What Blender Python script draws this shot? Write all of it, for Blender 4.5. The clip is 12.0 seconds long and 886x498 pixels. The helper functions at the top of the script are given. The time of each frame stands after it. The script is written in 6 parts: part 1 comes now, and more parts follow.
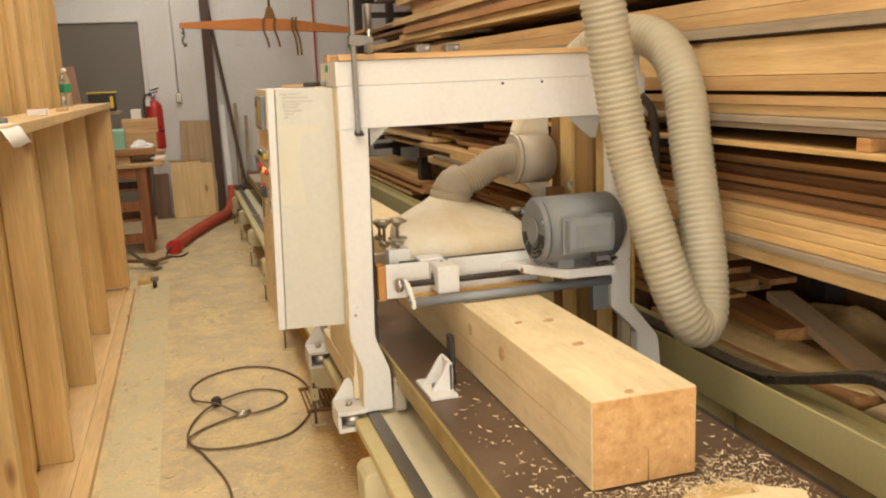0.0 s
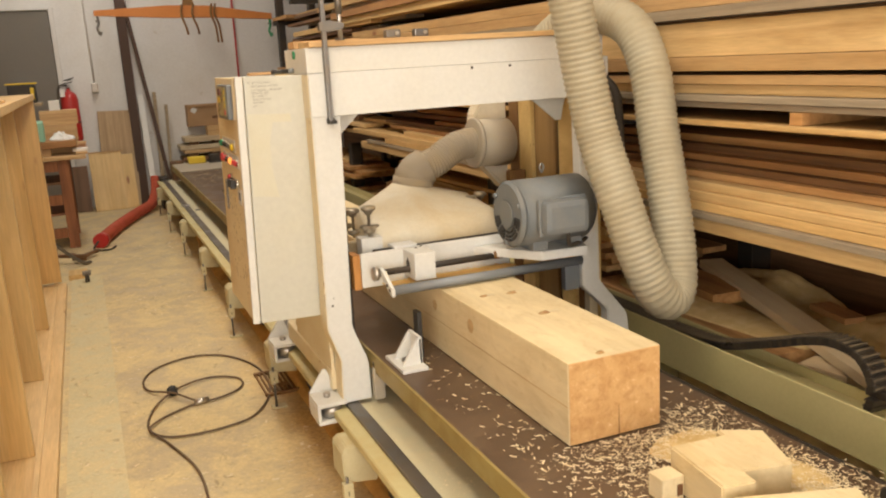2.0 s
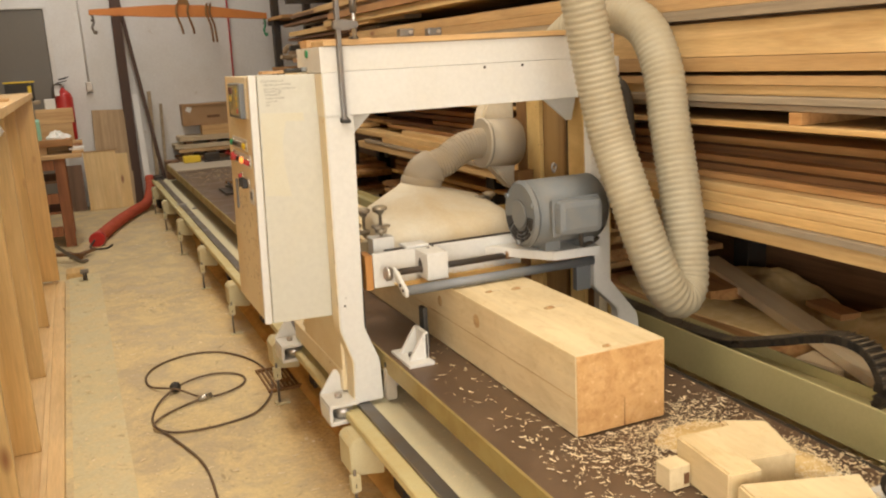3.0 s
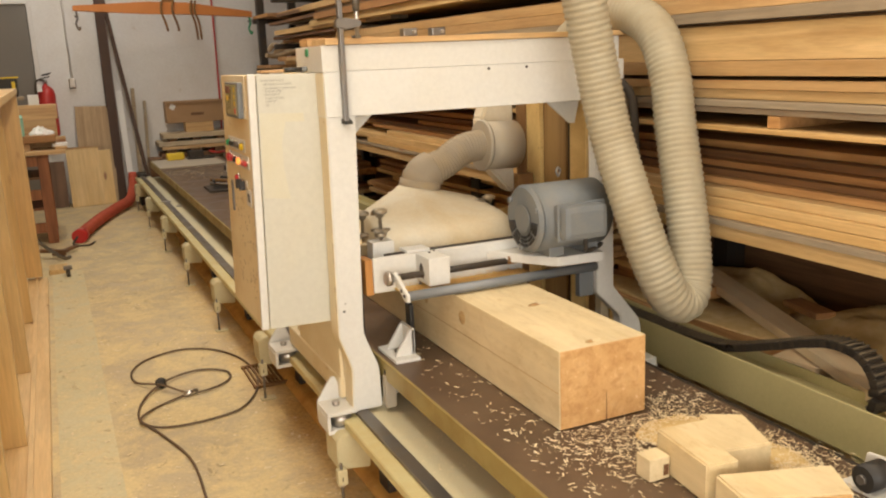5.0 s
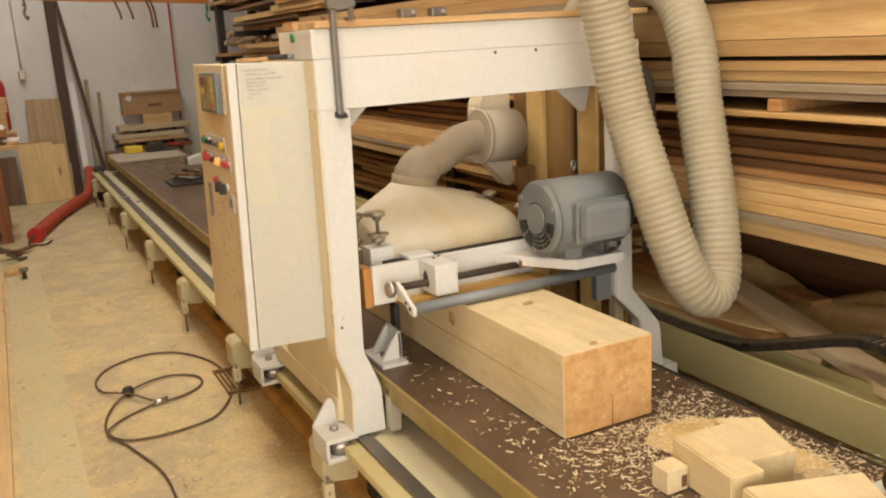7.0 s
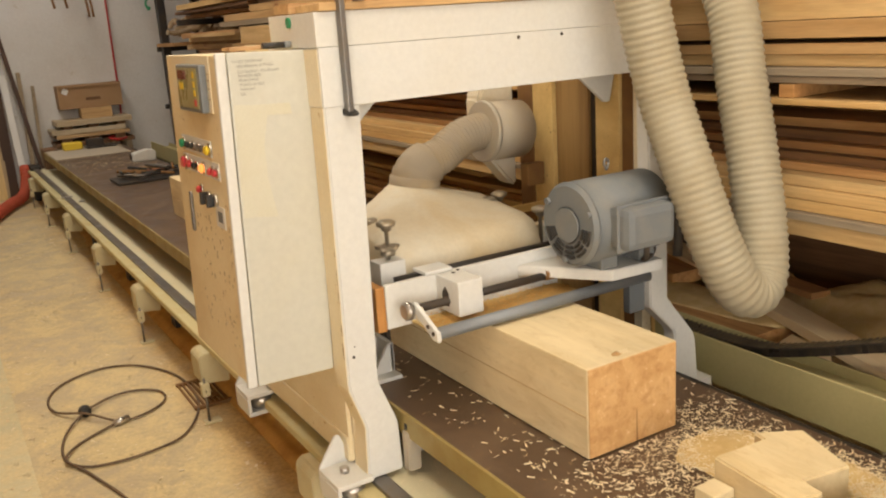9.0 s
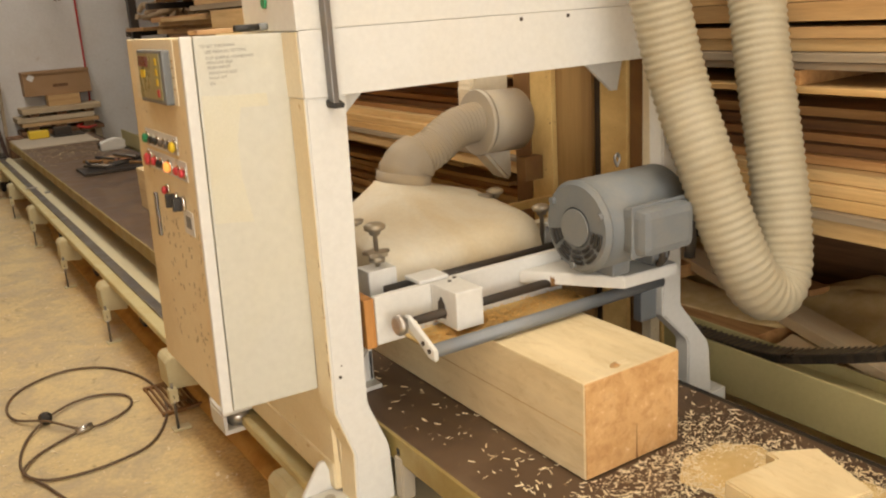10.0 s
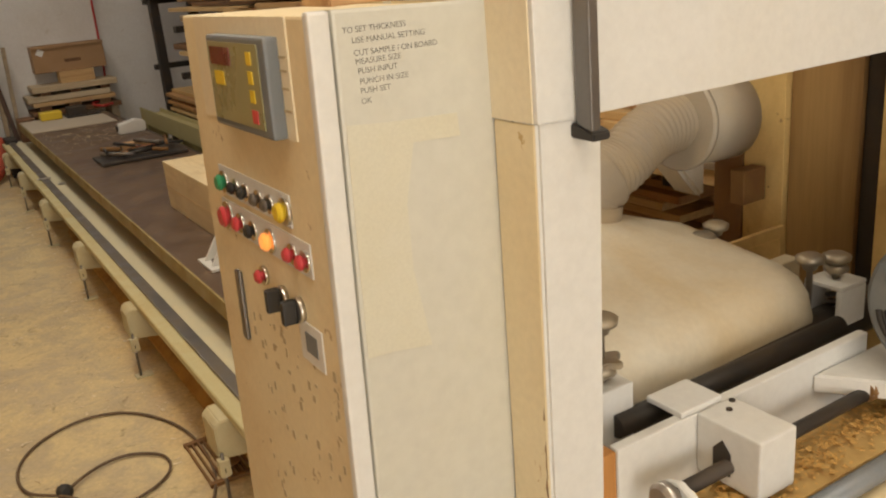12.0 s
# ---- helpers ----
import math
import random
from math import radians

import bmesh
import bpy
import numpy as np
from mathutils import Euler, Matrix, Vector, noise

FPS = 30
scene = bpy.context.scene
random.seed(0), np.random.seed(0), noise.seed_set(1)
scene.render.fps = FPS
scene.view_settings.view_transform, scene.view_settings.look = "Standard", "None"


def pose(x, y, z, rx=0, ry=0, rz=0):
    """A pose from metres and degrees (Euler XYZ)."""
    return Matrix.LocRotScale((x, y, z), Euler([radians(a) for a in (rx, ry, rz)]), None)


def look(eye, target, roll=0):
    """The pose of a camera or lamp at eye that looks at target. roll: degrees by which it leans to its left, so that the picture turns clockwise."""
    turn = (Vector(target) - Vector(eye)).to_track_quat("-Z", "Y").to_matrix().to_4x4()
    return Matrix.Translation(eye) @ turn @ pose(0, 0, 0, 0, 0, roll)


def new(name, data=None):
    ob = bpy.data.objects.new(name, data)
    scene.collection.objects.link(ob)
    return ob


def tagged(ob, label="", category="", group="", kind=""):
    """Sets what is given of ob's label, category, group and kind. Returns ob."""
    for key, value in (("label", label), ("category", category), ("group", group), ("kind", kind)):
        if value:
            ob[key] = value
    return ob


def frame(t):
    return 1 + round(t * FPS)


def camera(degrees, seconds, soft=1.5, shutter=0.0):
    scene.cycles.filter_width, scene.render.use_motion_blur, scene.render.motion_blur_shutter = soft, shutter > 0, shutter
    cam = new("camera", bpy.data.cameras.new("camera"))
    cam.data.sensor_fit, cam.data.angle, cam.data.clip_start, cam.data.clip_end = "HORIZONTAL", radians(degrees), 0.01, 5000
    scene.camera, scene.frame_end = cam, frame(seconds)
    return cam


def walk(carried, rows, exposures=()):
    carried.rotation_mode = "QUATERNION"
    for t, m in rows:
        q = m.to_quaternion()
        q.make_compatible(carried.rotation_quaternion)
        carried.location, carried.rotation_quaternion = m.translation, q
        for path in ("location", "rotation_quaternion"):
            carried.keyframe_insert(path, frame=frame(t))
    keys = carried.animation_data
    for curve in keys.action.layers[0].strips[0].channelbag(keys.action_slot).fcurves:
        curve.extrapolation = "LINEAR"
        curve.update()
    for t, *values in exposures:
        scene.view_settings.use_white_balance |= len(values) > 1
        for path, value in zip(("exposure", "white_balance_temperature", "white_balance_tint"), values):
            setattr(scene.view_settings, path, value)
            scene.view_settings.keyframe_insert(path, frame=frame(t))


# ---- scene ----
cam = camera(55.09, 12.0, soft=2.1)
PATH = [
    (0, (-0.0028, 0.0024, 1.4996), (0.5527, 1.8818, 1.1007), -2.41),
    (0.5, (-0.0147, -0.0235, 1.5059), (0.5426, 1.8528, 1.0950), -2.57),
    (1, (-0.0759, -0.0420, 1.5126), (0.5141, 1.8208, 1.0865), -3.37),
    (1.5, (-0.1441, -0.0527, 1.5140), (0.5155, 1.7842, 1.0771), -3.35),
    (2, (-0.1942, -0.0551, 1.5122), (0.5427, 1.7505, 1.0690), -3.28),
    (2.5, (-0.2377, -0.0656, 1.5117), (0.5170, 1.7328, 1.0688), -3.21),
    (4.5, (-0.2869, -0.1139, 1.5162), (0.4976, 1.6715, 1.0726), -2.32),
    (5, (-0.2996, -0.1200, 1.5169), (0.4989, 1.6589, 1.0720), -2.37),
    (5.5, (-0.3088, -0.1113, 1.5135), (0.4960, 1.6609, 1.0532), -2.57),
    (6, (-0.3057, -0.0588, 1.5049), (0.5023, 1.7099, 1.0369), -2.83),
    (6.5, (-0.3002, 0.0178, 1.5151), (0.5428, 1.7696, 1.0451), -3.43),
    (8.5, (-0.2869, 0.2164, 1.5208), (0.6395, 1.9113, 1.0018), -2.17),
    (9, (-0.3242, 0.3276, 1.5203), (0.6562, 1.9925, 1.0035), -3.85),
    (9.5, (-0.3144, 0.3940, 1.5172), (0.6968, 2.0342, 0.9814), -3.82),
    (10, (-0.2373, 0.4854, 1.5112), (0.7783, 2.1177, 0.9598), -3.80),
    (10.5, (-0.1402, 0.6053, 1.5196), (0.8647, 2.2415, 0.9603), -2.00),
    (11, (-0.0965, 0.7886, 1.5064), (0.8716, 2.4380, 0.9216), -1.73),
    (11.5, (-0.0943, 1.0408, 1.5151), (0.8686, 2.6874, 0.9139), -3.64),
    (12, (-0.0813, 1.2971, 1.5161), (0.8801, 2.9329, 0.8837), -5.24),
]
walk(cam, [(t, look(eye, target, roll)) for t, eye, target, roll in PATH], [(0.0, 0.14), (5.5, 0.08), (8.5, 0.0), (10.0, -0.02), (10.5, -0.1), (11.5, -0.33), (12.0, -0.34)])


# ---- world and light ----
world = bpy.data.worlds.new("world")
scene.world = world
world.use_nodes = True
sky = world.node_tree.nodes.new("ShaderNodeTexSky")
sky.sky_type, sky.sun_disc, sky.sun_elevation, sky.sun_rotation = "NISHITA", False, radians(40), radians(200)
world.node_tree.links.new(sky.outputs[0], world.node_tree.nodes["Background"].inputs[0])
world.node_tree.nodes["Background"].inputs[1].default_value = 0.08


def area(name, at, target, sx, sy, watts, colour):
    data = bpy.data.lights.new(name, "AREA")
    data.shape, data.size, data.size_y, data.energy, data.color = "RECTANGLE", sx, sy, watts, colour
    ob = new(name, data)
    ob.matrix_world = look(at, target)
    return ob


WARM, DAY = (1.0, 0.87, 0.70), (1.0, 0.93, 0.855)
# Ceiling strips assumed above the view, set to suit the shop's warm light.
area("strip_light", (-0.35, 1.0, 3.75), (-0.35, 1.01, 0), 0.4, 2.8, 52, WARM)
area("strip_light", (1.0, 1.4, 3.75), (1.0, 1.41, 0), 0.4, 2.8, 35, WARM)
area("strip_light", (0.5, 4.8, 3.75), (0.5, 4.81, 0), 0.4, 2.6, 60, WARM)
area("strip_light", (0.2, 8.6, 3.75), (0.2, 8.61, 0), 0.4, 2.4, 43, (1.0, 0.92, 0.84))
# Unseen soft daylight from the south; no opening is built in the wall.
area("daylight_fill", (-0.3, -3.8, 1.65), (0.15, 3.0, 0.95), 3.4, 3.0, 168, DAY)
# Fill added from the west to brighten the space under the rack.
area("daylight_fill", (-2.9, -1.7, 1.35), (1.6, 2.1, 0.6), 2.4, 2.0, 98, DAY)


# ---- materials ----
def nodes_of(name, rough=0.6, metal=0.0):
    m = bpy.data.materials.new(name)
    m.use_nodes = True
    nt = m.node_tree
    b = nt.nodes["Principled BSDF"]
    b.inputs["Roughness"].default_value, b.inputs["Metallic"].default_value = rough, metal
    return m, nt, b


def coords(nt, scale=(1, 1, 1), random_shift=True):
    tc, mp = nt.nodes.new("ShaderNodeTexCoord"), nt.nodes.new("ShaderNodeMapping")
    nt.links.new(tc.outputs["Object"], mp.inputs["Vector"])
    mp.inputs["Scale"].default_value = scale
    if random_shift:
        info, mul = nt.nodes.new("ShaderNodeObjectInfo"), nt.nodes.new("ShaderNodeMath")
        mul.operation = "MULTIPLY"
        mul.inputs[1].default_value = 37.0
        nt.links.new(info.outputs["Random"], mul.inputs[0])
        nt.links.new(mul.outputs[0], mp.inputs["Location"])
    return mp.outputs["Vector"]


def noise_of(nt, vec, scale, detail=4.0, rough=0.55, warp=0.0):
    n = nt.nodes.new("ShaderNodeTexNoise")
    n.inputs["Scale"].default_value, n.inputs["Detail"].default_value = scale, detail
    n.inputs["Roughness"].default_value, n.inputs["Distortion"].default_value = rough, warp
    nt.links.new(vec, n.inputs["Vector"])
    return n.outputs["Fac"]


def ramp(nt, fac, stops):
    r = nt.nodes.new("ShaderNodeValToRGB")
    while len(r.color_ramp.elements) < len(stops):
        r.color_ramp.elements.new(0.5)
    for e, (p, c) in zip(r.color_ramp.elements, stops):
        e.position, e.color = p, (*c, 1) if len(c) == 3 else c
    nt.links.new(fac, r.inputs["Fac"])
    return r.outputs["Color"]


def mix(nt, fac, a, b, mode="MIX"):
    n = nt.nodes.new("ShaderNodeMix")
    n.data_type, n.blend_type = "RGBA", mode
    for socket, v in ((n.inputs["Factor"], fac), (n.inputs["A"], a), (n.inputs["B"], b)):
        if isinstance(v, bpy.types.NodeSocket):
            nt.links.new(v, socket)
        elif isinstance(v, tuple):
            socket.default_value = (*v, 1)
        else:
            socket.default_value = v
    return n.outputs["Result"]


def bump(nt, b, height, strength=0.3, distance=0.002):
    n = nt.nodes.new("ShaderNodeBump")
    n.inputs["Strength"].default_value, n.inputs["Distance"].default_value = strength, distance
    nt.links.new(height, n.inputs["Height"])
    nt.links.new(n.outputs["Normal"], b.inputs["Normal"])


def grey(v):
    return (v, v, v)


def wood(name, dark, light, axis=1, rough=0.62, spread=0.5, rings=26.0, knots=True, streak=0.35, fuzz=0.0):
    """Sawn wood with its grain along one local axis."""
    m, nt, b = nodes_of(name, rough)
    s = [1.0, 1.0, 1.0]
    s[axis] = 0.05
    v = coords(nt, tuple(s))
    grain = noise_of(nt, v, rings, 5, 0.6, 0.6)
    fine = noise_of(nt, v, rings * 9, 3, 0.7)
    col = ramp(nt, grain, [(0.3, dark), (0.62, light)])
    col = mix(nt, streak, col, ramp(nt, fine, [(0.3, grey(0.45)), (0.7, grey(1.0))]), "MULTIPLY")
    info = nt.nodes.new("ShaderNodeObjectInfo")
    col = mix(nt, spread, col, ramp(nt, info.outputs["Random"], [(0.0, (0.66, 0.53, 0.44)), (0.25, (0.86, 0.84, 0.80)), (0.5, (1, 1, 1)), (0.75, (1.0, 0.86, 0.62)), (1.0, (1.0, 1.0, 0.88))]), "MULTIPLY")
    if knots:
        v2 = coords(nt, tuple(0.35 if i == axis else 1.0 for i in range(3)))
        spots = nt.nodes.new("ShaderNodeTexVoronoi")
        spots.inputs["Scale"].default_value = 5.5
        nt.links.new(v2, spots.inputs["Vector"])
        k = ramp(nt, spots.outputs["Distance"], [(0.05, grey(1.0)), (0.12, grey(0.0))])
        col = mix(nt, k, col, (0.30, 0.13, 0.05))
    big = noise_of(nt, coords(nt), 2.2, 3)
    col = mix(nt, 0.5, col, ramp(nt, big, [(0.35, grey(0.72)), (0.65, grey(1.0))]), "MULTIPLY")
    if fuzz:
        # raised planer fuzz, knocks and dusty smears
        w = coords(nt, tuple(0.4 if i == axis else 1.0 for i in range(3)))
        smear, tear = noise_of(nt, w, 9, 6, 0.7, 1.2), noise_of(nt, w, 46, 5, 0.75, 0.8)
        col = mix(nt, fuzz, col, ramp(nt, smear, [(0.36, (0.83, 0.78, 0.70)), (0.52, grey(1.0))]), "MULTIPLY")
        col = mix(nt, fuzz, col, ramp(nt, tear, [(0.34, (0.86, 0.80, 0.72)), (0.46, grey(1.0))]), "MULTIPLY")
    nt.links.new(col, b.inputs["Base Color"])
    bump(nt, b, fine, 0.25, 0.001)
    return m


def paint(name, base, dirt, amount=0.5, rough=0.45, metal=0.0, scale=3.0, chips=None, relief=0.12):
    """Painted or plain surface with blotches, fine grain and an optional worn colour."""
    m, nt, b = nodes_of(name, rough, metal)
    v = coords(nt)
    blot = noise_of(nt, v, scale, 6, 0.62, 0.4)
    fine = noise_of(nt, v, scale * 30, 3, 0.6)
    col = mix(nt, ramp(nt, blot, [(0.42, grey(0)), (0.75, grey(amount))]), base, dirt)
    col = mix(nt, 0.25, col, ramp(nt, fine, [(0.3, grey(0.72)), (0.7, grey(1.0))]), "MULTIPLY")
    if chips:
        c = noise_of(nt, v, scale * 7, 5, 0.7, 0.5)
        col = mix(nt, ramp(nt, c, [(0.66, grey(0)), (0.69, grey(1))]), col, chips)
    nt.links.new(col, b.inputs["Base Color"])
    r = ramp(nt, blot, [(0.3, grey(max(0.05, rough - 0.1))), (0.75, grey(min(1.0, rough + 0.25)))])
    nt.links.new(r, b.inputs["Roughness"])
    bump(nt, b, fine, relief, 0.001)
    return m


FIR = wood("fir_beam", (0.75, 0.60, 0.34), (0.815, 0.68, 0.425), 1, 0.7, 0.05, 6, False, 0.16, fuzz=0.55)
def sawn_end():
    """Torn end grain: orange and tan mottles with pale fuzz."""
    m, nt, b = nodes_of("fir_sawn_end", 0.85)
    v = coords(nt)
    broad, mid, fine = noise_of(nt, v, 11, 4, 0.6, 0.8), noise_of(nt, v, 42, 6, 0.72, 0.5), noise_of(nt, v, 150, 3, 0.7)
    col = ramp(nt, broad, [(0.3, (0.58, 0.33, 0.125)), (0.55, (0.66, 0.40, 0.165)), (0.75, (0.72, 0.48, 0.235))])
    col = mix(nt, 0.55, col, ramp(nt, mid, [(0.36, (0.66, 0.55, 0.46)), (0.5, grey(0.92)), (0.66, (1.0, 1.0, 1.0))]), "MULTIPLY")
    col = mix(nt, ramp(nt, mid, [(0.60, grey(0)), (0.68, grey(0.55))]), col, (0.84, 0.66, 0.42))
    nt.links.new(col, b.inputs["Base Color"])
    bump(nt, b, fine, 0.6, 0.002)
    return m


FIR_ROUGH = sawn_end()
WORNWOOD = wood("worn_brown_plate", (0.26, 0.14, 0.05), (0.46, 0.29, 0.11), 2, 0.7, 0.1, 8)
GOLD = paint("olive_gold_edge", (0.34, 0.26, 0.085), (0.24, 0.15, 0.05), 0.6, 0.45, 0.1, 6.0)
LINER = wood("orange_slide_wood", (0.42, 0.17, 0.04), (0.66, 0.32, 0.09), 2, 0.7, 0.1, 20)
DUSTED = paint("sawdusted_plate", (0.74, 0.53, 0.21), (0.42, 0.24, 0.07), 0.9, 0.7, 0, 3.0, (0.26, 0.13, 0.05))
FIR_END = wood("fir_end_grain", (0.40, 0.21, 0.08), (0.60, 0.37, 0.18), 2, 0.8, 0.1, 30, False)
PINE_Y = wood("pine_boards", (0.58, 0.37, 0.15), (0.79, 0.56, 0.27), 1, 0.62, 0.6)
PALE_Y = wood("dusty_pale_planks", (0.84, 0.64, 0.38), (0.90, 0.74, 0.48), 1, 0.8, 0.0, 14, True, 0.15)
FRAME_Y = wood("pale_frame_plate", (0.72, 0.48, 0.21), (0.84, 0.62, 0.33), 1, 0.55, 0.05, 14)
CEDAR_Y = wood("cedar_boards", (0.41, 0.20, 0.07), (0.64, 0.37, 0.15), 1)
GREY_Y = wood("weathered_boards", (0.28, 0.22, 0.15), (0.44, 0.36, 0.25), 1, 0.75, 0.4)
# Brown of the recessed boards, deepened to hold the darkness beneath the shelf.
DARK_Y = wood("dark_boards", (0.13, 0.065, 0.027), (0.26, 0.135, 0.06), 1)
PINE_Z = wood("upright_studs", (0.70, 0.46, 0.175), (0.85, 0.62, 0.29), 2, 0.45, 0.15, 12)
PALE_X = wood("pale_rough_boards", (0.58, 0.46, 0.29), (0.74, 0.62, 0.43), 0, 0.8, 0.2, 14)
PINE_X = wood("cross_boards", (0.52, 0.30, 0.13), (0.74, 0.50, 0.25), 0)
BENCH = wood("bench_wood", (0.20, 0.07, 0.025), (0.38, 0.15, 0.06), 2)
PANEL = wood("varnished_panel", (0.60, 0.36, 0.12), (0.76, 0.50, 0.20), 2, 0.35, 0.1, 10)
WHITE = paint("white_enamel", (0.69, 0.69, 0.66), (0.66, 0.60, 0.47), 0.32, 0.45, 0, 2.2)
CREAM = paint("dusty_cream_enamel", (0.80, 0.72, 0.53), (0.66, 0.52, 0.28), 0.5, 0.55, 0, 3.5, (0.30, 0.17, 0.07))
CAB = paint("cabinet_enamel", (0.575, 0.57, 0.50), (0.59, 0.54, 0.38), 0.35, 0.38, 0, 1.8)
POSTSIDE = paint("dust_stained_cream", (0.77, 0.67, 0.45), (0.67, 0.52, 0.28), 0.6, 0.6, 0, 3.0, (0.50, 0.34, 0.14))
HOOD = paint("dusty_hood", (0.74, 0.68, 0.54), (0.64, 0.48, 0.24), 0.75, 0.62, 0, 2.6)
CABSIDE = paint("tan_dusted_enamel", (0.80, 0.69, 0.45), (0.66, 0.49, 0.25), 0.7, 0.6, 0, 3.4, (0.46, 0.33, 0.17))
KNOBSTEEL = paint("dusty_knob_steel", (0.34, 0.30, 0.24), (0.55, 0.44, 0.26), 0.7, 0.4, 0.6, 14.0)
CABLE = paint("dusty_brown_cable", (0.12, 0.078, 0.045), (0.22, 0.15, 0.085), 0.6, 0.65, 0, 6.0)
ORANGEDUST = paint("rusty_orange_dust", (0.62, 0.36, 0.10), (0.40, 0.20, 0.05), 0.9, 0.95, 0, 9.0, (0.76, 0.58, 0.28), 0.9)
CHAINBLACK = paint("chain_plastic", (0.030, 0.025, 0.02), (0.10, 0.07, 0.04), 0.5, 0.35, 0, 9.0)
# Worn grey, kept pale to paint the highlights on the chain's slat edges.
CHAINEDGE = paint("chain_edge_highlight", (0.11, 0.085, 0.055), (0.26, 0.20, 0.12), 0.7, 0.5, 0, 14.0)
OLIVE = paint("olive_channel", (0.50, 0.44, 0.21), (0.56, 0.46, 0.24), 0.5, 0.5, 0, 2.5)
RAILPAINT = paint("yellow_green_channel", (0.60, 0.53, 0.28), (0.56, 0.42, 0.18), 0.8, 0.6, 0, 5.0, (0.40, 0.28, 0.12))
STEEL = paint("rail_steel", (0.20, 0.19, 0.18), (0.30, 0.22, 0.12), 0.6, 0.4, 0.75, 6.0)
DARKSTEEL = paint("dark_steel", (0.05, 0.045, 0.04), (0.12, 0.08, 0.045), 0.6, 0.5, 0.5, 6.0)
BRIGHT = paint("bright_metal", (0.55, 0.53, 0.50), (0.35, 0.27, 0.18), 0.5, 0.3, 0.9, 9.0)
RUST = paint("rusty_edge", (0.22, 0.11, 0.04), (0.34, 0.20, 0.07), 0.8, 0.7, 0.3, 8.0)
BED = paint("brown_bed_plate", (0.118, 0.075, 0.047), (0.25, 0.165, 0.095), 0.6, 0.38, 0.25, 5.0, (0.30, 0.20, 0.10))
MOTOR = paint("motor_grey", (0.172, 0.188, 0.198), (0.32, 0.29, 0.23), 0.5, 0.58, 0.0, 7.0)
ROLLER = paint("roller_grey", (0.20, 0.22, 0.24), (0.30, 0.27, 0.22), 0.5, 0.4, 0.3, 8.0)
HOSE = paint("tan_hose", (0.40, 0.355, 0.25), (0.34, 0.275, 0.165), 0.5, 0.6, 0, 6.0)
DUCT = paint("dusty_grey_duct", (0.34, 0.28, 0.20), (0.46, 0.34, 0.18), 0.6, 0.65, 0, 8.0)
COLLAR = paint("collar_sheet", (0.46, 0.42, 0.35), (0.55, 0.45, 0.28), 0.6, 0.5, 0.2, 7.0)
SPECK = paint("speckled_channel_top", (0.66, 0.60, 0.40), (0.74, 0.64, 0.40), 0.8, 0.7, 0, 9.0, (0.78, 0.68, 0.44), 0.4)
SMUDGE = paint("smudged_ink", (0.46, 0.37, 0.22), (0.60, 0.48, 0.29), 0.7, 0.7, 0, 40.0)
SHAVING = wood("orange_shavings", (0.62, 0.34, 0.08), (0.85, 0.55, 0.18), 0, 0.8, 0.2, 30, False)
BLACK = paint("black_plastic", (0.022, 0.021, 0.02), (0.06, 0.05, 0.035), 0.5, 0.5, 0, 8.0)
RUBBER = paint("cable_rubber", (0.05, 0.04, 0.03), (0.14, 0.10, 0.06), 0.5, 0.7, 0, 10.0)
RED = paint("red_enamel", (0.50, 0.03, 0.025), (0.35, 0.04, 0.03), 0.4, 0.35, 0, 5.0)
REDDUCT = paint("red_duct_fabric", (0.46, 0.075, 0.035), (0.34, 0.09, 0.04), 0.6, 0.7, 0, 8.0)
ORANGE = paint("orange_steel", (0.58, 0.20, 0.035), (0.42, 0.15, 0.04), 0.5, 0.5, 0, 5.0)
WALLPAINT = paint("white_wall_paint", (0.76, 0.75, 0.725), (0.58, 0.52, 0.44), 0.45, 0.8, 0, 1.2, (0.62, 0.58, 0.52), 0.3)
DOORGREY = paint("grey_door_enamel", (0.17, 0.155, 0.13), (0.22, 0.19, 0.15), 0.4, 0.5, 0, 2.0)
BROWNSTEEL = paint("brown_column", (0.075, 0.042, 0.03), (0.13, 0.08, 0.05), 0.5, 0.6, 0.1, 4.0)
SHEETGREY = paint("dusty_hardboard", (0.46, 0.40, 0.31), (0.56, 0.47, 0.33), 0.7, 0.75, 0, 3.0)
CARD = paint("cardboard", (0.40, 0.25, 0.13), (0.32, 0.19, 0.09), 0.4, 0.85, 0, 4.0)
PAPER = paint("white_paper", (0.82, 0.81, 0.78), (0.74, 0.72, 0.66), 0.3, 0.8, 0, 4.0)
YELLOW = paint("yellow_plastic", (0.78, 0.56, 0.03), (0.6, 0.42, 0.05), 0.3, 0.4, 0, 6.0)
GREEN = paint("green_plastic", (0.03, 0.28, 0.12), (0.05, 0.22, 0.1), 0.3, 0.35, 0, 6.0)
MINT = paint("mint_box", (0.30, 0.56, 0.42), (0.24, 0.44, 0.34), 0.3, 0.6, 0, 6.0)
PINK = paint("red_button", (0.60, 0.06, 0.07), (0.45, 0.05, 0.05), 0.3, 0.3, 0, 6.0)
CHROME = paint("chrome_ring", (0.75, 0.74, 0.72), (0.5, 0.45, 0.38), 0.3, 0.18, 1.0, 9.0)
INK = paint("faded_ink", (0.22, 0.215, 0.19), (0.42, 0.40, 0.34), 0.5, 0.8, 0, 30.0)
STAIN = paint("yellow_glue_stain", (0.61, 0.59, 0.475), (0.59, 0.55, 0.40), 0.6, 0.45, 0, 9.0)
SCREEN = paint("screen_panel", (0.30, 0.28, 0.14), (0.40, 0.36, 0.16), 0.4, 0.25, 0, 12.0)
MAROON = paint("maroon_display", (0.16, 0.03, 0.025), (0.2, 0.05, 0.04), 0.4, 0.2, 0, 12.0)
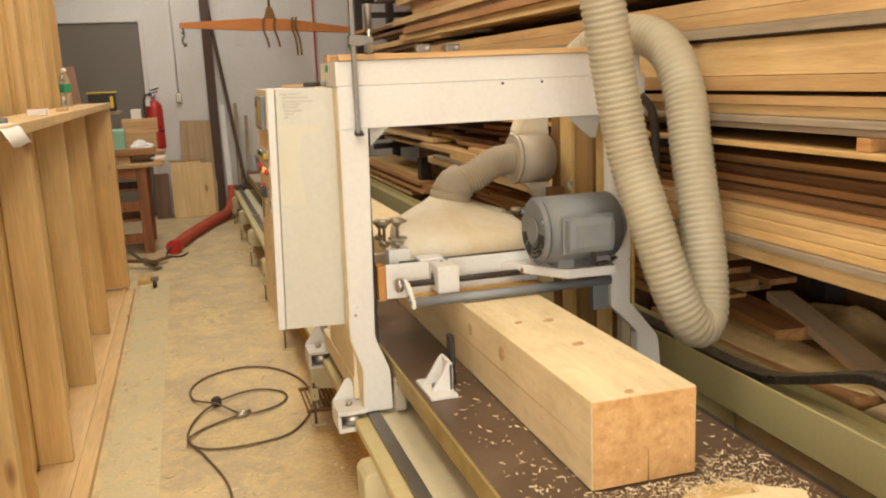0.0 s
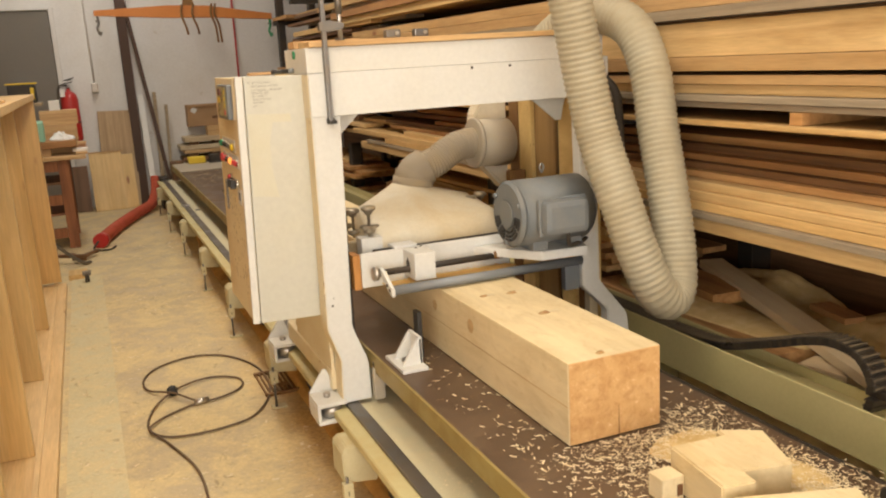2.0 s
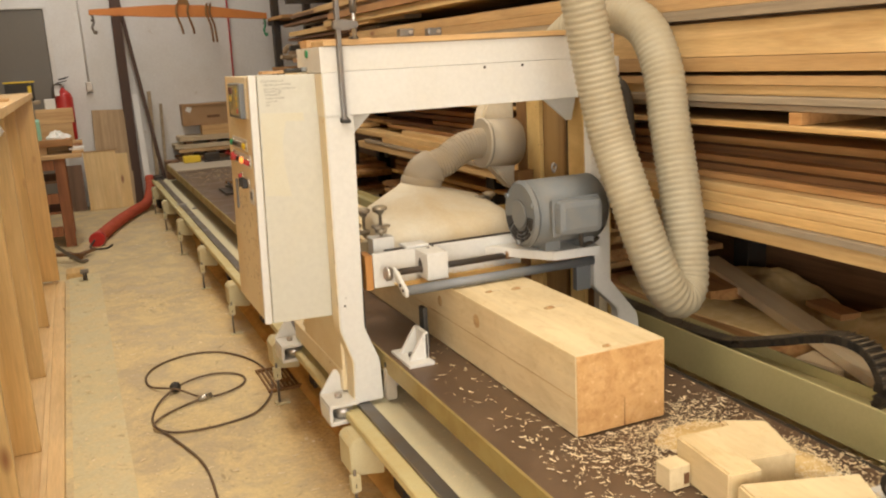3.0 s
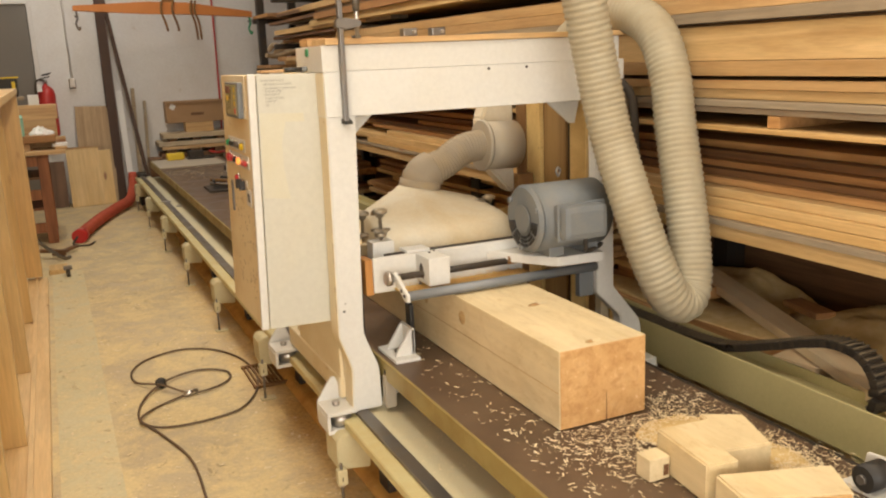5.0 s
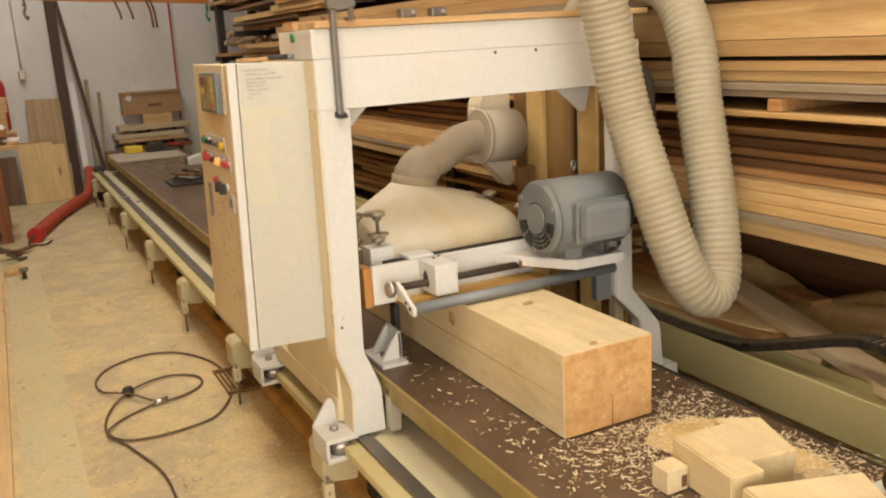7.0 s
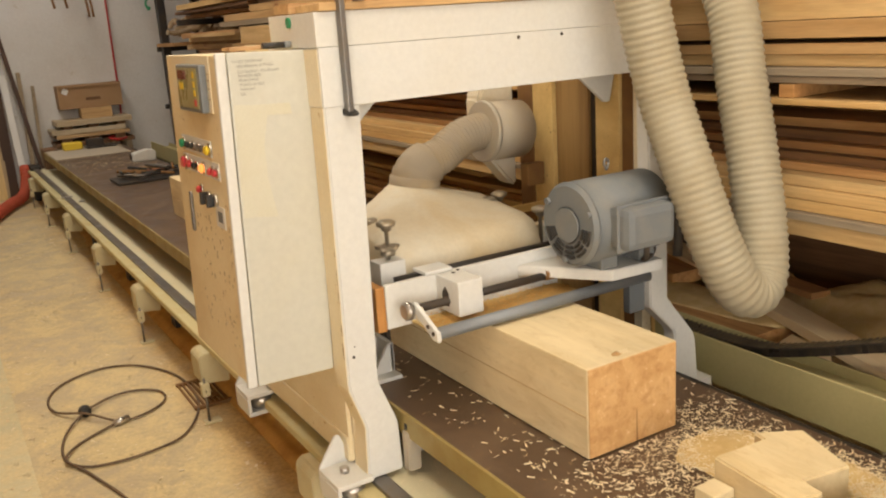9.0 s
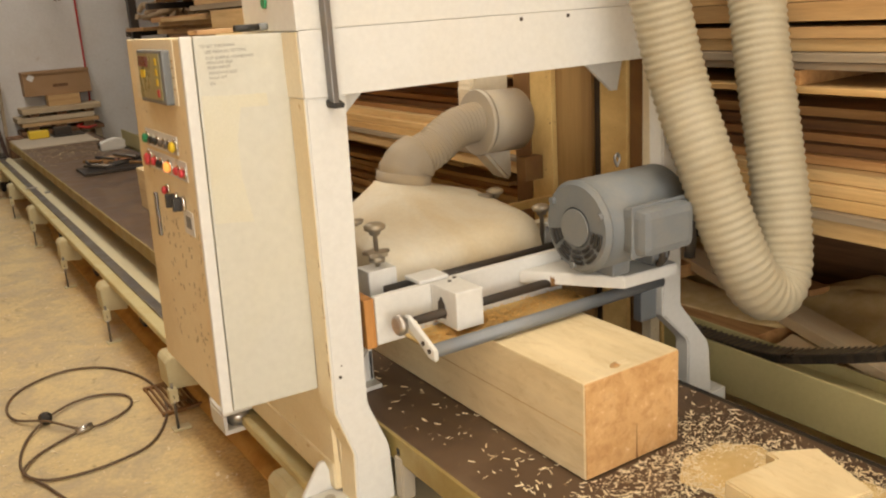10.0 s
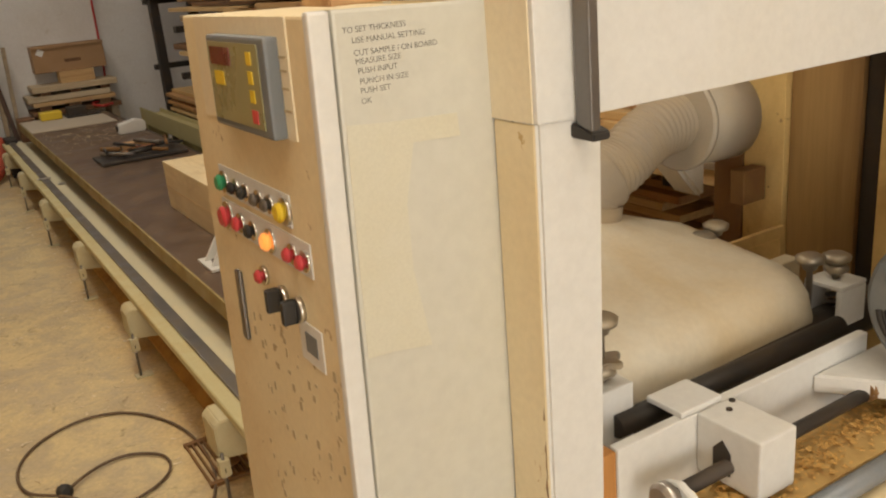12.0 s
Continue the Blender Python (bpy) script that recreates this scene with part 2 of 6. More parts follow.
CHIP = wood("wood_chips", (0.78, 0.62, 0.36), (0.90, 0.78, 0.54), 0, 0.8, 0.05, 30, False)
DUST = paint("sawdust", (0.64, 0.46, 0.20), (0.76, 0.59, 0.31), 0.9, 0.95, 0, 20.0, (0.52, 0.34, 0.13), 0.9)
DRIFT = wood("driftwood_grain", (0.40, 0.29, 0.17), (0.62, 0.47, 0.30), 0, 0.8, 0.3, 18, False)
BARK = wood("bark_board", (0.10, 0.055, 0.03), (0.2, 0.11, 0.06), 2)

m, nt, b = nodes_of("lit_orange_lens", 0.3)
b.inputs["Base Color"].default_value = (0.9, 0.25, 0.03, 1)
b.inputs["Emission Color"].default_value, b.inputs["Emission Strength"].default_value = (1.0, 0.36, 0.08, 1), 1.1
LIT = m
m, nt, b = nodes_of("clear_plastic", 0.12)
b.inputs["Base Color"].default_value, b.inputs["Transmission Weight"].default_value, b.inputs["IOR"].default_value = (0.93, 0.95, 0.93, 1), 0.92, 1.25
CLEAR = m


def concrete(name="dusty_concrete", low=(0.44, 0.35, 0.21), high=(0.58, 0.475, 0.30), cover=(0.83, 0.67, 0.35), band=False):
    m, nt, b = nodes_of(name, 0.75)
    v = coords(nt, random_shift=False)
    big, mid, small = noise_of(nt, v, 0.9, 5, 0.6, 0.3), noise_of(nt, v, 5.0, 9, 0.76, 0.35), noise_of(nt, v, 60, 4, 0.7)
    col = ramp(nt, big, [(0.3, low), (0.7, high)])
    dust = ramp(nt, mid, [(0.42, grey(0.08)), (0.59, grey(0.68))])
    col = mix(nt, dust, col, cover)
    spots = noise_of(nt, v, 9.0, 6, 0.75, 1.2)
    col = mix(nt, ramp(nt, spots, [(0.585, grey(0)), (0.70, grey(0.6))]), col, (0.20, 0.13, 0.065))
    flakes = nt.nodes.new("ShaderNodeTexVoronoi")
    flakes.inputs["Scale"].default_value = 42
    nt.links.new(v, flakes.inputs["Vector"])
    f = mix(nt, 1.0, ramp(nt, flakes.outputs["Distance"], [(0.18, grey(1)), (0.28, grey(0))]), ramp(nt, mid, [(0.42, grey(0)), (0.6, grey(0.9))]), "MULTIPLY")
    col = mix(nt, f, col, (0.78, 0.62, 0.34))
    col = mix(nt, 0.4, col, ramp(nt, small, [(0.25, grey(0.55)), (0.7, grey(1.0))]), "MULTIPLY")
    if band:
        # rusty sawdust trodden into the concrete along the rail
        split, off, size = nt.nodes.new("ShaderNodeSeparateXYZ"), nt.nodes.new("ShaderNodeMath"), nt.nodes.new("ShaderNodeMath")
        nt.links.new(v, split.inputs[0])
        nt.links.new(split.outputs[0], off.inputs[0])
        off.operation, off.inputs[1].default_value = "SUBTRACT", 0.62
        size.operation = "ABSOLUTE"
        nt.links.new(off.outputs[0], size.inputs[0])
        near = ramp(nt, size.outputs[0], [(0.10, grey(1.0)), (0.40, grey(0))])
        patch = ramp(nt, noise_of(nt, v, 4.0, 7, 0.7, 0.6), [(0.36, grey(0.25)), (0.60, grey(1.0))])
        col = mix(nt, mix(nt, 1.0, near, patch, "MULTIPLY"), col, ramp(nt, small, [(0.3, (0.36, 0.18, 0.05)), (0.6, (0.64, 0.40, 0.13))]))
    nt.links.new(col, b.inputs["Base Color"])
    nt.links.new(ramp(nt, mid, [(0.35, grey(0.42)), (0.6, grey(0.9))]), b.inputs["Roughness"])
    bump(nt, b, small, 0.3, 0.002)
    return m


CONCRETE = concrete(band=True)
FLOORSTRIP = concrete("worn_painted_strip", (0.52, 0.47, 0.28), (0.64, 0.58, 0.37), (0.74, 0.60, 0.34))


# ---- building helpers ----
def box(x0, x1, y0, y1, z0, z1, bevel=0.0, bm=None):
    bm2 = bmesh.new()
    bmesh.ops.create_cube(bm2, size=1.0)
    bm2.transform(Matrix.Translation(((x0 + x1) / 2, (y0 + y1) / 2, (z0 + z1) / 2)) @ Matrix.Diagonal((abs(x1 - x0), abs(y1 - y0), abs(z1 - z0), 1)))
    if bevel:
        bmesh.ops.bevel(bm2, geom=bm2.edges[:], offset=bevel, segments=2, affect="EDGES", profile=0.6)
    return joined(bm, bm2)


def joined(bm, extra):
    if bm is None:
        return extra
    me = bpy.data.meshes.new("tmp")
    extra.to_mesh(me)
    bm.from_mesh(me)
    bpy.data.meshes.remove(me)
    extra.free()
    return bm


def rod(a, c, r, r2=None, seg=16, bevel=0.0, bm=None):
    """A capped cylinder or cone from a to c."""
    a, c = Vector(a), Vector(c)
    bm2 = bmesh.new()
    bmesh.ops.create_cone(bm2, cap_ends=True, segments=seg, radius1=r, radius2=r if r2 is None else r2, depth=(c - a).length)
    if bevel:
        rims = [e for e in bm2.edges if len({round(v.co.z, 5) for v in e.verts}) == 1]
        bmesh.ops.bevel(bm2, geom=rims, offset=bevel, segments=2, affect="EDGES")
    bm2.transform(Matrix.Translation((a + c) / 2) @ (c - a).to_track_quat("Z", "Y").to_matrix().to_4x4())
    for f in bm2.faces:
        f.smooth = len(f.verts) == 4
    return joined(bm, bm2)


def prism(pts, axis, lo, hi, bevel=0.0, bm=None):
    """A polygon of 2D points drawn out along an axis; the two others follow in order x, y, z."""
    bm2 = bmesh.new()
    def place(p, h):
        q = list(p)
        q.insert("xyz".index(axis), h)
        return q
    f = bm2.faces.new([bm2.verts.new(place(p, lo)) for p in pts])
    ext = bmesh.ops.extrude_face_region(bm2, geom=[f])
    move = [0, 0, 0]
    move["xyz".index(axis)] = hi - lo
    bmesh.ops.translate(bm2, vec=move, verts=[v for v in ext["geom"] if isinstance(v, bmesh.types.BMVert)])
    bmesh.ops.recalc_face_normals(bm2, faces=bm2.faces[:])
    if bevel:
        bmesh.ops.bevel(bm2, geom=bm2.edges[:], offset=bevel, segments=2, affect="EDGES")
    return joined(bm, bm2)


def spline(pts, per=12):
    """A smooth line through the points."""
    pts = [Vector(p) for p in pts]
    full = [2 * pts[0] - pts[1], *pts, 2 * pts[-1] - pts[-2]]
    out = []
    for i in range(1, len(full) - 2):
        p0, p1, p2, p3 = full[i - 1:i + 3]
        for k in range(per):
            t = k / per
            out.append(0.5 * (2 * p1 + (p2 - p0) * t + (2 * p0 - 5 * p1 + 4 * p2 - p3) * t * t + (3 * p1 - p0 - 3 * p2 + p3) * t ** 3))
    out.append(pts[-1])
    return out


def tube(line, radius, seg=12, bm=None):
    """A round tube along a line; radius is a number or one number for each place."""
    bm2 = bmesh.new()
    n = len(line)
    radii = radius if isinstance(radius, list) else [radius] * n
    up, rings = Vector((0.13, 0.21, 0.97)), []
    for i, p in enumerate(line):
        d = (line[min(i + 1, n - 1)] - line[max(i - 1, 0)]).normalized()
        u = (up - d * up.dot(d))
        if u.length < 1e-4:
            u = d.orthogonal()
        u.normalize()
        up = u
        w = d.cross(u)
        rings.append([bm2.verts.new(p + radii[i] * (math.cos(2 * math.pi * k / seg) * u + math.sin(2 * math.pi * k / seg) * w)) for k in range(seg)])
    for a, c in zip(rings, rings[1:]):
        for k in range(seg):
            bm2.faces.new((a[k], a[(k + 1) % seg], c[(k + 1) % seg], c[k])).smooth = True
    bm2.faces.new(rings[0][::-1])
    bm2.faces.new(rings[-1])
    bmesh.ops.recalc_face_normals(bm2, faces=bm2.faces[:])
    return joined(bm, bm2)


def even(line, step):
    """The same line with places at even steps."""
    out, left = [line[0]], step
    for a, c in zip(line, line[1:]):
        d = (c - a).length
        at = 0.0
        while d - at >= left:
            at += left
            out.append(a.lerp(c, at / d))
            left = step
        left -= d - at
    return out


def ribbed(line, r, pitch=0.022, depth=0.005, seg=20):
    """A corrugated hose along a line."""
    fineline = even(line, pitch / 4)
    return tube(fineline, [r + depth * (0.5 - abs(((i % 4) / 4) - 0.5) * 2) for i in range(len(fineline))], seg)


def lathe(profile, at, seg=20, turn=None, bm=None):
    """A turned shape: (radius, height) points round a vertical axis, then turned and set down."""
    bm2 = bmesh.new()
    rings = [[bm2.verts.new((max(r, 1e-4) * math.cos(2 * math.pi * k / seg), max(r, 1e-4) * math.sin(2 * math.pi * k / seg), h)) for k in range(seg)] for r, h in profile]
    for a, c in zip(rings, rings[1:]):
        for k in range(seg):
            bm2.faces.new((a[k], a[(k + 1) % seg], c[(k + 1) % seg], c[k])).smooth = True
    bm2.faces.new(rings[0][::-1])
    bm2.faces.new(rings[-1])
    bm2.transform(Matrix.Translation(at) @ (turn or Matrix.Identity(4)))
    return joined(bm, bm2)


def thing(name, at, label, category, group="", kind=""):
    """An Empty at the base of a thing."""
    ob = new(name)
    ob.location = at
    ob.empty_display_size = 0.05
    return tagged(ob, label, category, group, kind)


def root_of(ob):
    while ob.parent:
        ob = ob.parent
    return ob


def part(name, bm, material, parent, label="", lean=None):
    """One mesh under a thing or a part; bm is in the world's metres."""
    if lean is not None:
        bm.transform(lean)
    bm.transform(Matrix.Translation(-root_of(parent).location))
    me = bpy.data.meshes.new(name)
    bm.to_mesh(me)
    bm.free()
    me.materials.append(material)
    ob = new(name, me)
    ob.parent = parent
    return tagged(ob, label)


def solid(name, bm, material, label="", category="", group="", kind="", at=None):
    """A thing of one mesh, with its origin at the middle of its base."""
    lo = [min(v.co[i] for v in bm.verts) for i in range(3)]
    hi = [max(v.co[i] for v in bm.verts) for i in range(3)]
    at = at or ((lo[0] + hi[0]) / 2, (lo[1] + hi[1]) / 2, lo[2])
    bm.transform(Matrix.Translation((-at[0], -at[1], -at[2])))
    me = bpy.data.meshes.new(name)
    bm.to_mesh(me)
    bm.free()
    me.materials.append(material)
    ob = new(name, me)
    ob.location = at
    return tagged(ob, label, category, group, kind)


# ---- the room ----
solid("floor", box(-3.2, 3.4, -4.2, 10.9, -0.12, 0.0), CONCRETE, kind="structure")
solid("wall_north", box(-3.2, 3.4, 10.66, 10.86, 0.0, 4.0), WALLPAINT, kind="structure")
solid("wall_west", box(-3.2, -3.0, -4.2, 10.655, 0.0, 4.0), WALLPAINT, kind="structure")
solid("wall_east", box(3.2, 3.4, -4.2, 10.655, 0.0, 4.0), WALLPAINT, kind="structure")
solid("wall_south", box(-2.995, 3.195, -4.2, -4.0, 0.0, 4.0), WALLPAINT, kind="structure")
solid("ceiling", box(-3.2, 3.4, -4.2, 10.86, 4.005, 4.15), WALLPAINT, kind="structure")


near_things = set(bpy.data.objects)


def far_door():
    d = thing("door_1", (-0.69, 10.6, 0), "closed grey steel door in a white painted frame", "door", kind="structure")
    leaf = part("door_leaf", box(-1.20, -0.335, 10.615, 10.65, 0.01, 2.245, 0.004), DOORGREY, d)
    part("door_knob", lathe([(0.012, 0), (0.012, 0.04), (0.028, 0.05), (0.03, 0.065), (0.02, 0.078), (0.001, 0.08)], (-0.42, 10.615, 1.16), 16, pose(0, 0, 0, 90)), BRIGHT, leaf)
    part("door_frame", box(-0.332, -0.285, 10.585, 10.655, 0, 2.275, 0.006), WALLPAINT, d)
    part("door_frame", box(-1.25, -1.203, 10.585, 10.655, 0, 2.275, 0.006), WALLPAINT, d)
    part("door_head", box(-1.202, -0.333, 10.585, 10.655, 2.248, 2.275, 0.006), WALLPAINT, d)


far_door()


# ---- the planer's bed, rails and feet ----
BY0, BY1 = 0.2, 9.75


def planer_bed():
    d = thing("planer_bed", (1.05, 5, 0), "long steel planer bed with a brown chip-strewn top plate", "machine bed")
    part("bed_plate", box(0.6405, 1.375, BY0, BY1, 0.478, 0.5, 0.003), BED, d)
    part("edge_angle", box(0.630, 0.6395, BY0, BY1, 0.435, 0.503, 0.002), GOLD, d, "olive-gold steel edge angle")
    part("edge_angle", box(1.377, 1.402, BY0, BY1, 0.43, 0.494, 0.003), DARKSTEEL, d, "dark steel edge strip")
    # This beam's rust brown also paints the shadow gap beneath the plate's lip.
    part("side_beam", box(0.741, 0.76, BY0, BY1, 0.12, 0.476), RUST, d)
    part("side_beam", box(1.30, 1.36, BY0, BY1, 0.12, 0.476), DARKSTEEL, d)
    for i in range(8):
        y = 0.6 + i * 1.25
        part("cross_beam", box(0.762, 1.298, y, y + 0.1, 0.10, 0.40), DARKSTEEL, d)
        part("bed_leg", box(0.77, 0.86, y - 0.02, y + 0.12, 0, 0.099), DARKSTEEL, d)
        part("bed_leg", box(1.19, 1.29, y - 0.02, y + 0.12, 0, 0.099), DARKSTEEL, d)


planer_bed()


FOOTPAINT = paint("foot_enamel", (0.58, 0.52, 0.32), (0.50, 0.38, 0.18), 0.7, 0.6, 0, 6.0)


def left_rail():
    d = thing("rail_channel", (0.59, 5, 0), "yellow-green steel rail channel dusted with sawdust on bolted feet", "rail")
    bm = prism([(0.477, 0.288), (0.576, 0.288), (0.576, 0.316), (0.481, 0.316), (0.477, 0.312)], "y", BY0, 10.0)
    part("inner_plate", box(0.577, 0.738, BY0, 10.0, 0.296, 0.314, 0.002), SPECK, d, "pale speckled channel top strewn with dust")
    part("web", box(0.696, 0.731, BY0, 10.0, 0.06, 0.295), DUSTED, d)
    part("channel", bm, RAILPAINT, d)
    part("rail", box(0.526, 0.572, BY0, 10.0, 0.317, 0.330, 0.003), STEEL, d, "worn dark steel running rail")
    for y in (2.44, 3.60, 4.76, 5.93, 7.2, 8.4, 9.5):
        foot = part("foot", prism([(0.430, 0.165), (0.544, 0.15), (0.552, 0.2875), (0.448, 0.2875), (0.430, 0.27)], "y", y, y + 0.13, 0.004), FOOTPAINT, d, "cream-olive welded foot")
        part("levelling_bolt", rod((0.434, y - 0.018, 0.008), (0.434, y - 0.018, 0.195), 0.0055, seg=10), STEEL, foot)
        part("nut", rod((0.434, y - 0.018, 0.135), (0.434, y - 0.018, 0.15), 0.013, seg=6), DARKSTEEL, foot)
        part("nut", rod((0.434, y - 0.018, 0.115), (0.434, y - 0.018, 0.128), 0.013, seg=6), BRIGHT, foot)
        part("base_plate", box(0.414, 0.482, y - 0.035, y + 0.012, 0.0, 0.008, 0.002), FOOTPAINT, foot)
        part("bolt_lug", box(0.418, 0.452, y - 0.03, y - 0.001, 0.12, 0.175, 0.003), FOOTPAINT, foot)
        part("pedestal", box(0.61, 0.66, y + 0.02, y + 0.11, 0.0, 0.295), DARKSTEEL, d)
    part("joint_plate", box(0.50, 0.585, 7.78, 7.83, 0.331, 0.336), BRIGHT, d, "bright joint plate")
    part("joint_plate", box(0.60, 0.645, 7.55, 7.60, 0.3145, 0.322), BRIGHT, d, "bright joint plate")


left_rail()


def right_rail():
    d = thing("olive_channel", (1.8, 4, 0), "olive steel channel guarding the far rail and cable trough", "channel")
    part("channel_web", box(1.742, 1.752, -0.6, 10.0, 0.302, 0.456, 0.003), OLIVE, d)
    part("channel_flange", box(1.753, 1.80, -0.6, 10.0, 0.302, 0.311), OLIVE, d)
    part("trough_floor", box(1.801, 1.93, -0.6, 10.0, 0.375, 0.383), OLIVE, d)
    part("trough_side", box(1.931, 1.939, -0.6, 10.0, 0.30, 0.42, 0.002), OLIVE, d)
    part("rail", box(1.565, 1.60, BY0, 10.0, 0.255, 0.27, 0.003), STEEL, d)
    part("rail_beam", box(1.52, 1.66, BY0, 10.0, 0.14, 0.254), DARKSTEEL, d)
    for i in range(9):
        y = 0.25 + i * 1.2
        part("bracket", box(1.75, 1.93, y, y + 0.06, 0.0, 0.299), OLIVE, d)
        part("pedestal", box(1.54, 1.64, y, y + 0.1, 0.0, 0.139), DARKSTEEL, d)
    for y in (1.05, 1.36, 1.68, 2.05):
        part("clamp_block", box(1.41, 1.50, y, y + 0.07, 0.40, 0.425, 0.004), paint_teal, d, "grey-green clamp block")
        part("clamp_arm", box(1.43, 1.53, y + 0.02, y + 0.05, 0.30, 0.399), DARKSTEEL, d)


paint_teal = paint("grey_green_enamel", (0.16, 0.20, 0.17), (0.3, 0.26, 0.16), 0.5, 0.5, 0, 8.0)
right_rail()


# ---- the timber and what lies on the bed ----
def timber():
    d = thing("timber", (1.0, 1.73, 0.5), "large square-sawn fir timber with knots and a checked end, half planed", "timber")
    bm = box(0.854, 1.138, 1.720, 5.5, 0.5025, 0.731, 0.003)
    part("timber_body", bm, FIR, d)
    part("end_face", box(0.8565, 1.1355, 1.7165, 1.7195, 0.505, 0.7285), FIR_ROUGH, d, "rough orange-brown sawn end grain")
    part("end_check", prism([(1.003, 0.5055), (1.006, 0.5055), (1.0045, 0.59)], "y", 1.7152, 1.7164), CHECK, d, "drying crack")
    part("saw_line", box(0.8526, 0.8539, 1.725, 5.49, 0.6085, 0.6100), KNOT, d, "fine scored line along the side")
    for x, y, r in ((0.971, 1.748, 0.014), (1.022, 2.133, 0.020), (1.042, 2.386, 0.020), (0.945, 2.40, 0.015)):
        bm = lathe([(r, 0), (r * 0.95, 0.0006), (0.0005, 0.0009)], (0, 0, 0), 18)
        bm.transform(Matrix.Translation((x, y, 0.7308)) @ pose(0, 0, 0, 0, 0, 24) @ Matrix.Diagonal((1.3, 0.8, 1, 1)))
        part("knot", bm, KNOT, d)
        bm = lathe([(r, 0), (r * 0.95, 0.0005), (0.0005, 0.0006)], (0, 0, 0), 18)
        bm.transform(Matrix.Translation((x + 0.2 * r, y, 0.7313)) @ pose(0, 0, 0, 0, 0, 24) @ Matrix.Diagonal((0.55, 0.35, 1, 1)))
        part("knot_heart", bm, CEDAR_Y, d)
        bm = prism([(x + 0.5 * r, y - 0.3 * r), (x + 2.6 * r, y - 0.9 * r), (x + 2.2 * r, y + 0.1 * r), (x + 2.9 * r, y + 0.5 * r), (x + 0.6 * r, y + 0.5 * r)], "z", 0.7308, 0.7318)
        part("torn_grain", bm, CHIP, d)
    for y, z, r in ((2.32, 0.665, 0.024), (2.62, 0.66, 0.02)):
        bm = lathe([(r, 0), (r * 0.95, 0.0006), (0.0005, 0.0009)], (0.8543, y, z), 18, pose(0, 0, 0, 0, -90))
        part("knot", bm, KNOT, d)


CHECK = paint("drying_crack", (0.16, 0.075, 0.03), (0.28, 0.14, 0.06), 0.6, 0.9, 0, 20.0)
KNOT = wood("knot_wood", (0.46, 0.26, 0.10), (0.66, 0.45, 0.21), 1, 0.6, 0.1, 60, False)
timber()


def offcuts():
    d = thing("offcut", (1.03, 1.3, 0.5), "pale fir offcut with a sawn tenon lying on the bed", "offcut", "offcuts on the bed")
    part("block", prism([(0.956, 1.438), (0.931, 1.231), (1.012, 1.218), (1.020, 1.268), (1.137, 1.245), (1.198, 1.40), (1.105, 1.458), (1.098, 1.425)], "z", 0.5025, 0.600, 0.004), FIR, d)
    part("tenon", box(0.885, 0.944, 1.372, 1.425, 0.5025, 0.56, 0.003), FIR, d)
    part("tenon_bore", box(0.925, 0.940, 1.3708, 1.3719, 0.512, 0.54), CHECK, d)
    d = thing("offcut", (1.08, 1.1, 0.5), "short pale fir block lying on the bed", "offcut", "offcuts on the bed")
    part("block", prism([(0.930, 1.205), (0.905, 1.085), (1.125, 1.005), (1.185, 1.115)], "z", 0.5025, 0.592, 0.005), FIR, d)
    part("cut_face", prism([(0.912, 1.0815), (0.912, 1.0795), (1.118, 1.0045), (1.118, 1.0065)], "z", 0.507, 0.588), FIR_ROUGH, d, "rough sawn face")
    d = thing("offcut", (0.87, 1.15, 0.5), "small thin offcut lying flat on the bed", "offcut", "offcuts on the bed")
    part("block", box(0.86, 0.915, 1.16, 1.215, 0.5025, 0.52, 0.003), FIR, d)


offcuts()


def bed_stop(x, y, label):
    d = thing("bed_stop", (x, y, 0.5), label, "stop bracket", "stops on the bed")
    part("base", box(x - 0.045, x + 0.045, y - 0.09, y + 0.09, 0.501, 0.513, 0.002), WHITE, d)
    for dy in (-0.05, 0.035):
        part("rib", prism([(x - 0.03, 0.513), (x + 0.04, 0.513), (x + 0.04, 0.60), (x + 0.025, 0.60)], "y", y + dy, y + dy + 0.014, 0.001), WHITE, d)
    part("plate", box(x + 0.03, x + 0.042, y - 0.05, y + 0.05, 0.514, 0.605, 0.002), WHITE, d)
    part("bolt", rod((x - 0.005, y - 0.005, 0.514), (x - 0.005, y - 0.005, 0.526), 0.012, seg=6), STEEL, d)
    part("upright", box(x + 0.06, x + 0.078, y + 0.03, y + 0.075, 0.501, 0.665, 0.005), BLACK, d, "black stop bar")


bed_stop(0.70, 2.52, "white cast stop bracket with a black bar on the bed")
bed_stop(0.74, 4.42, "white cast stop bracket on the bed")


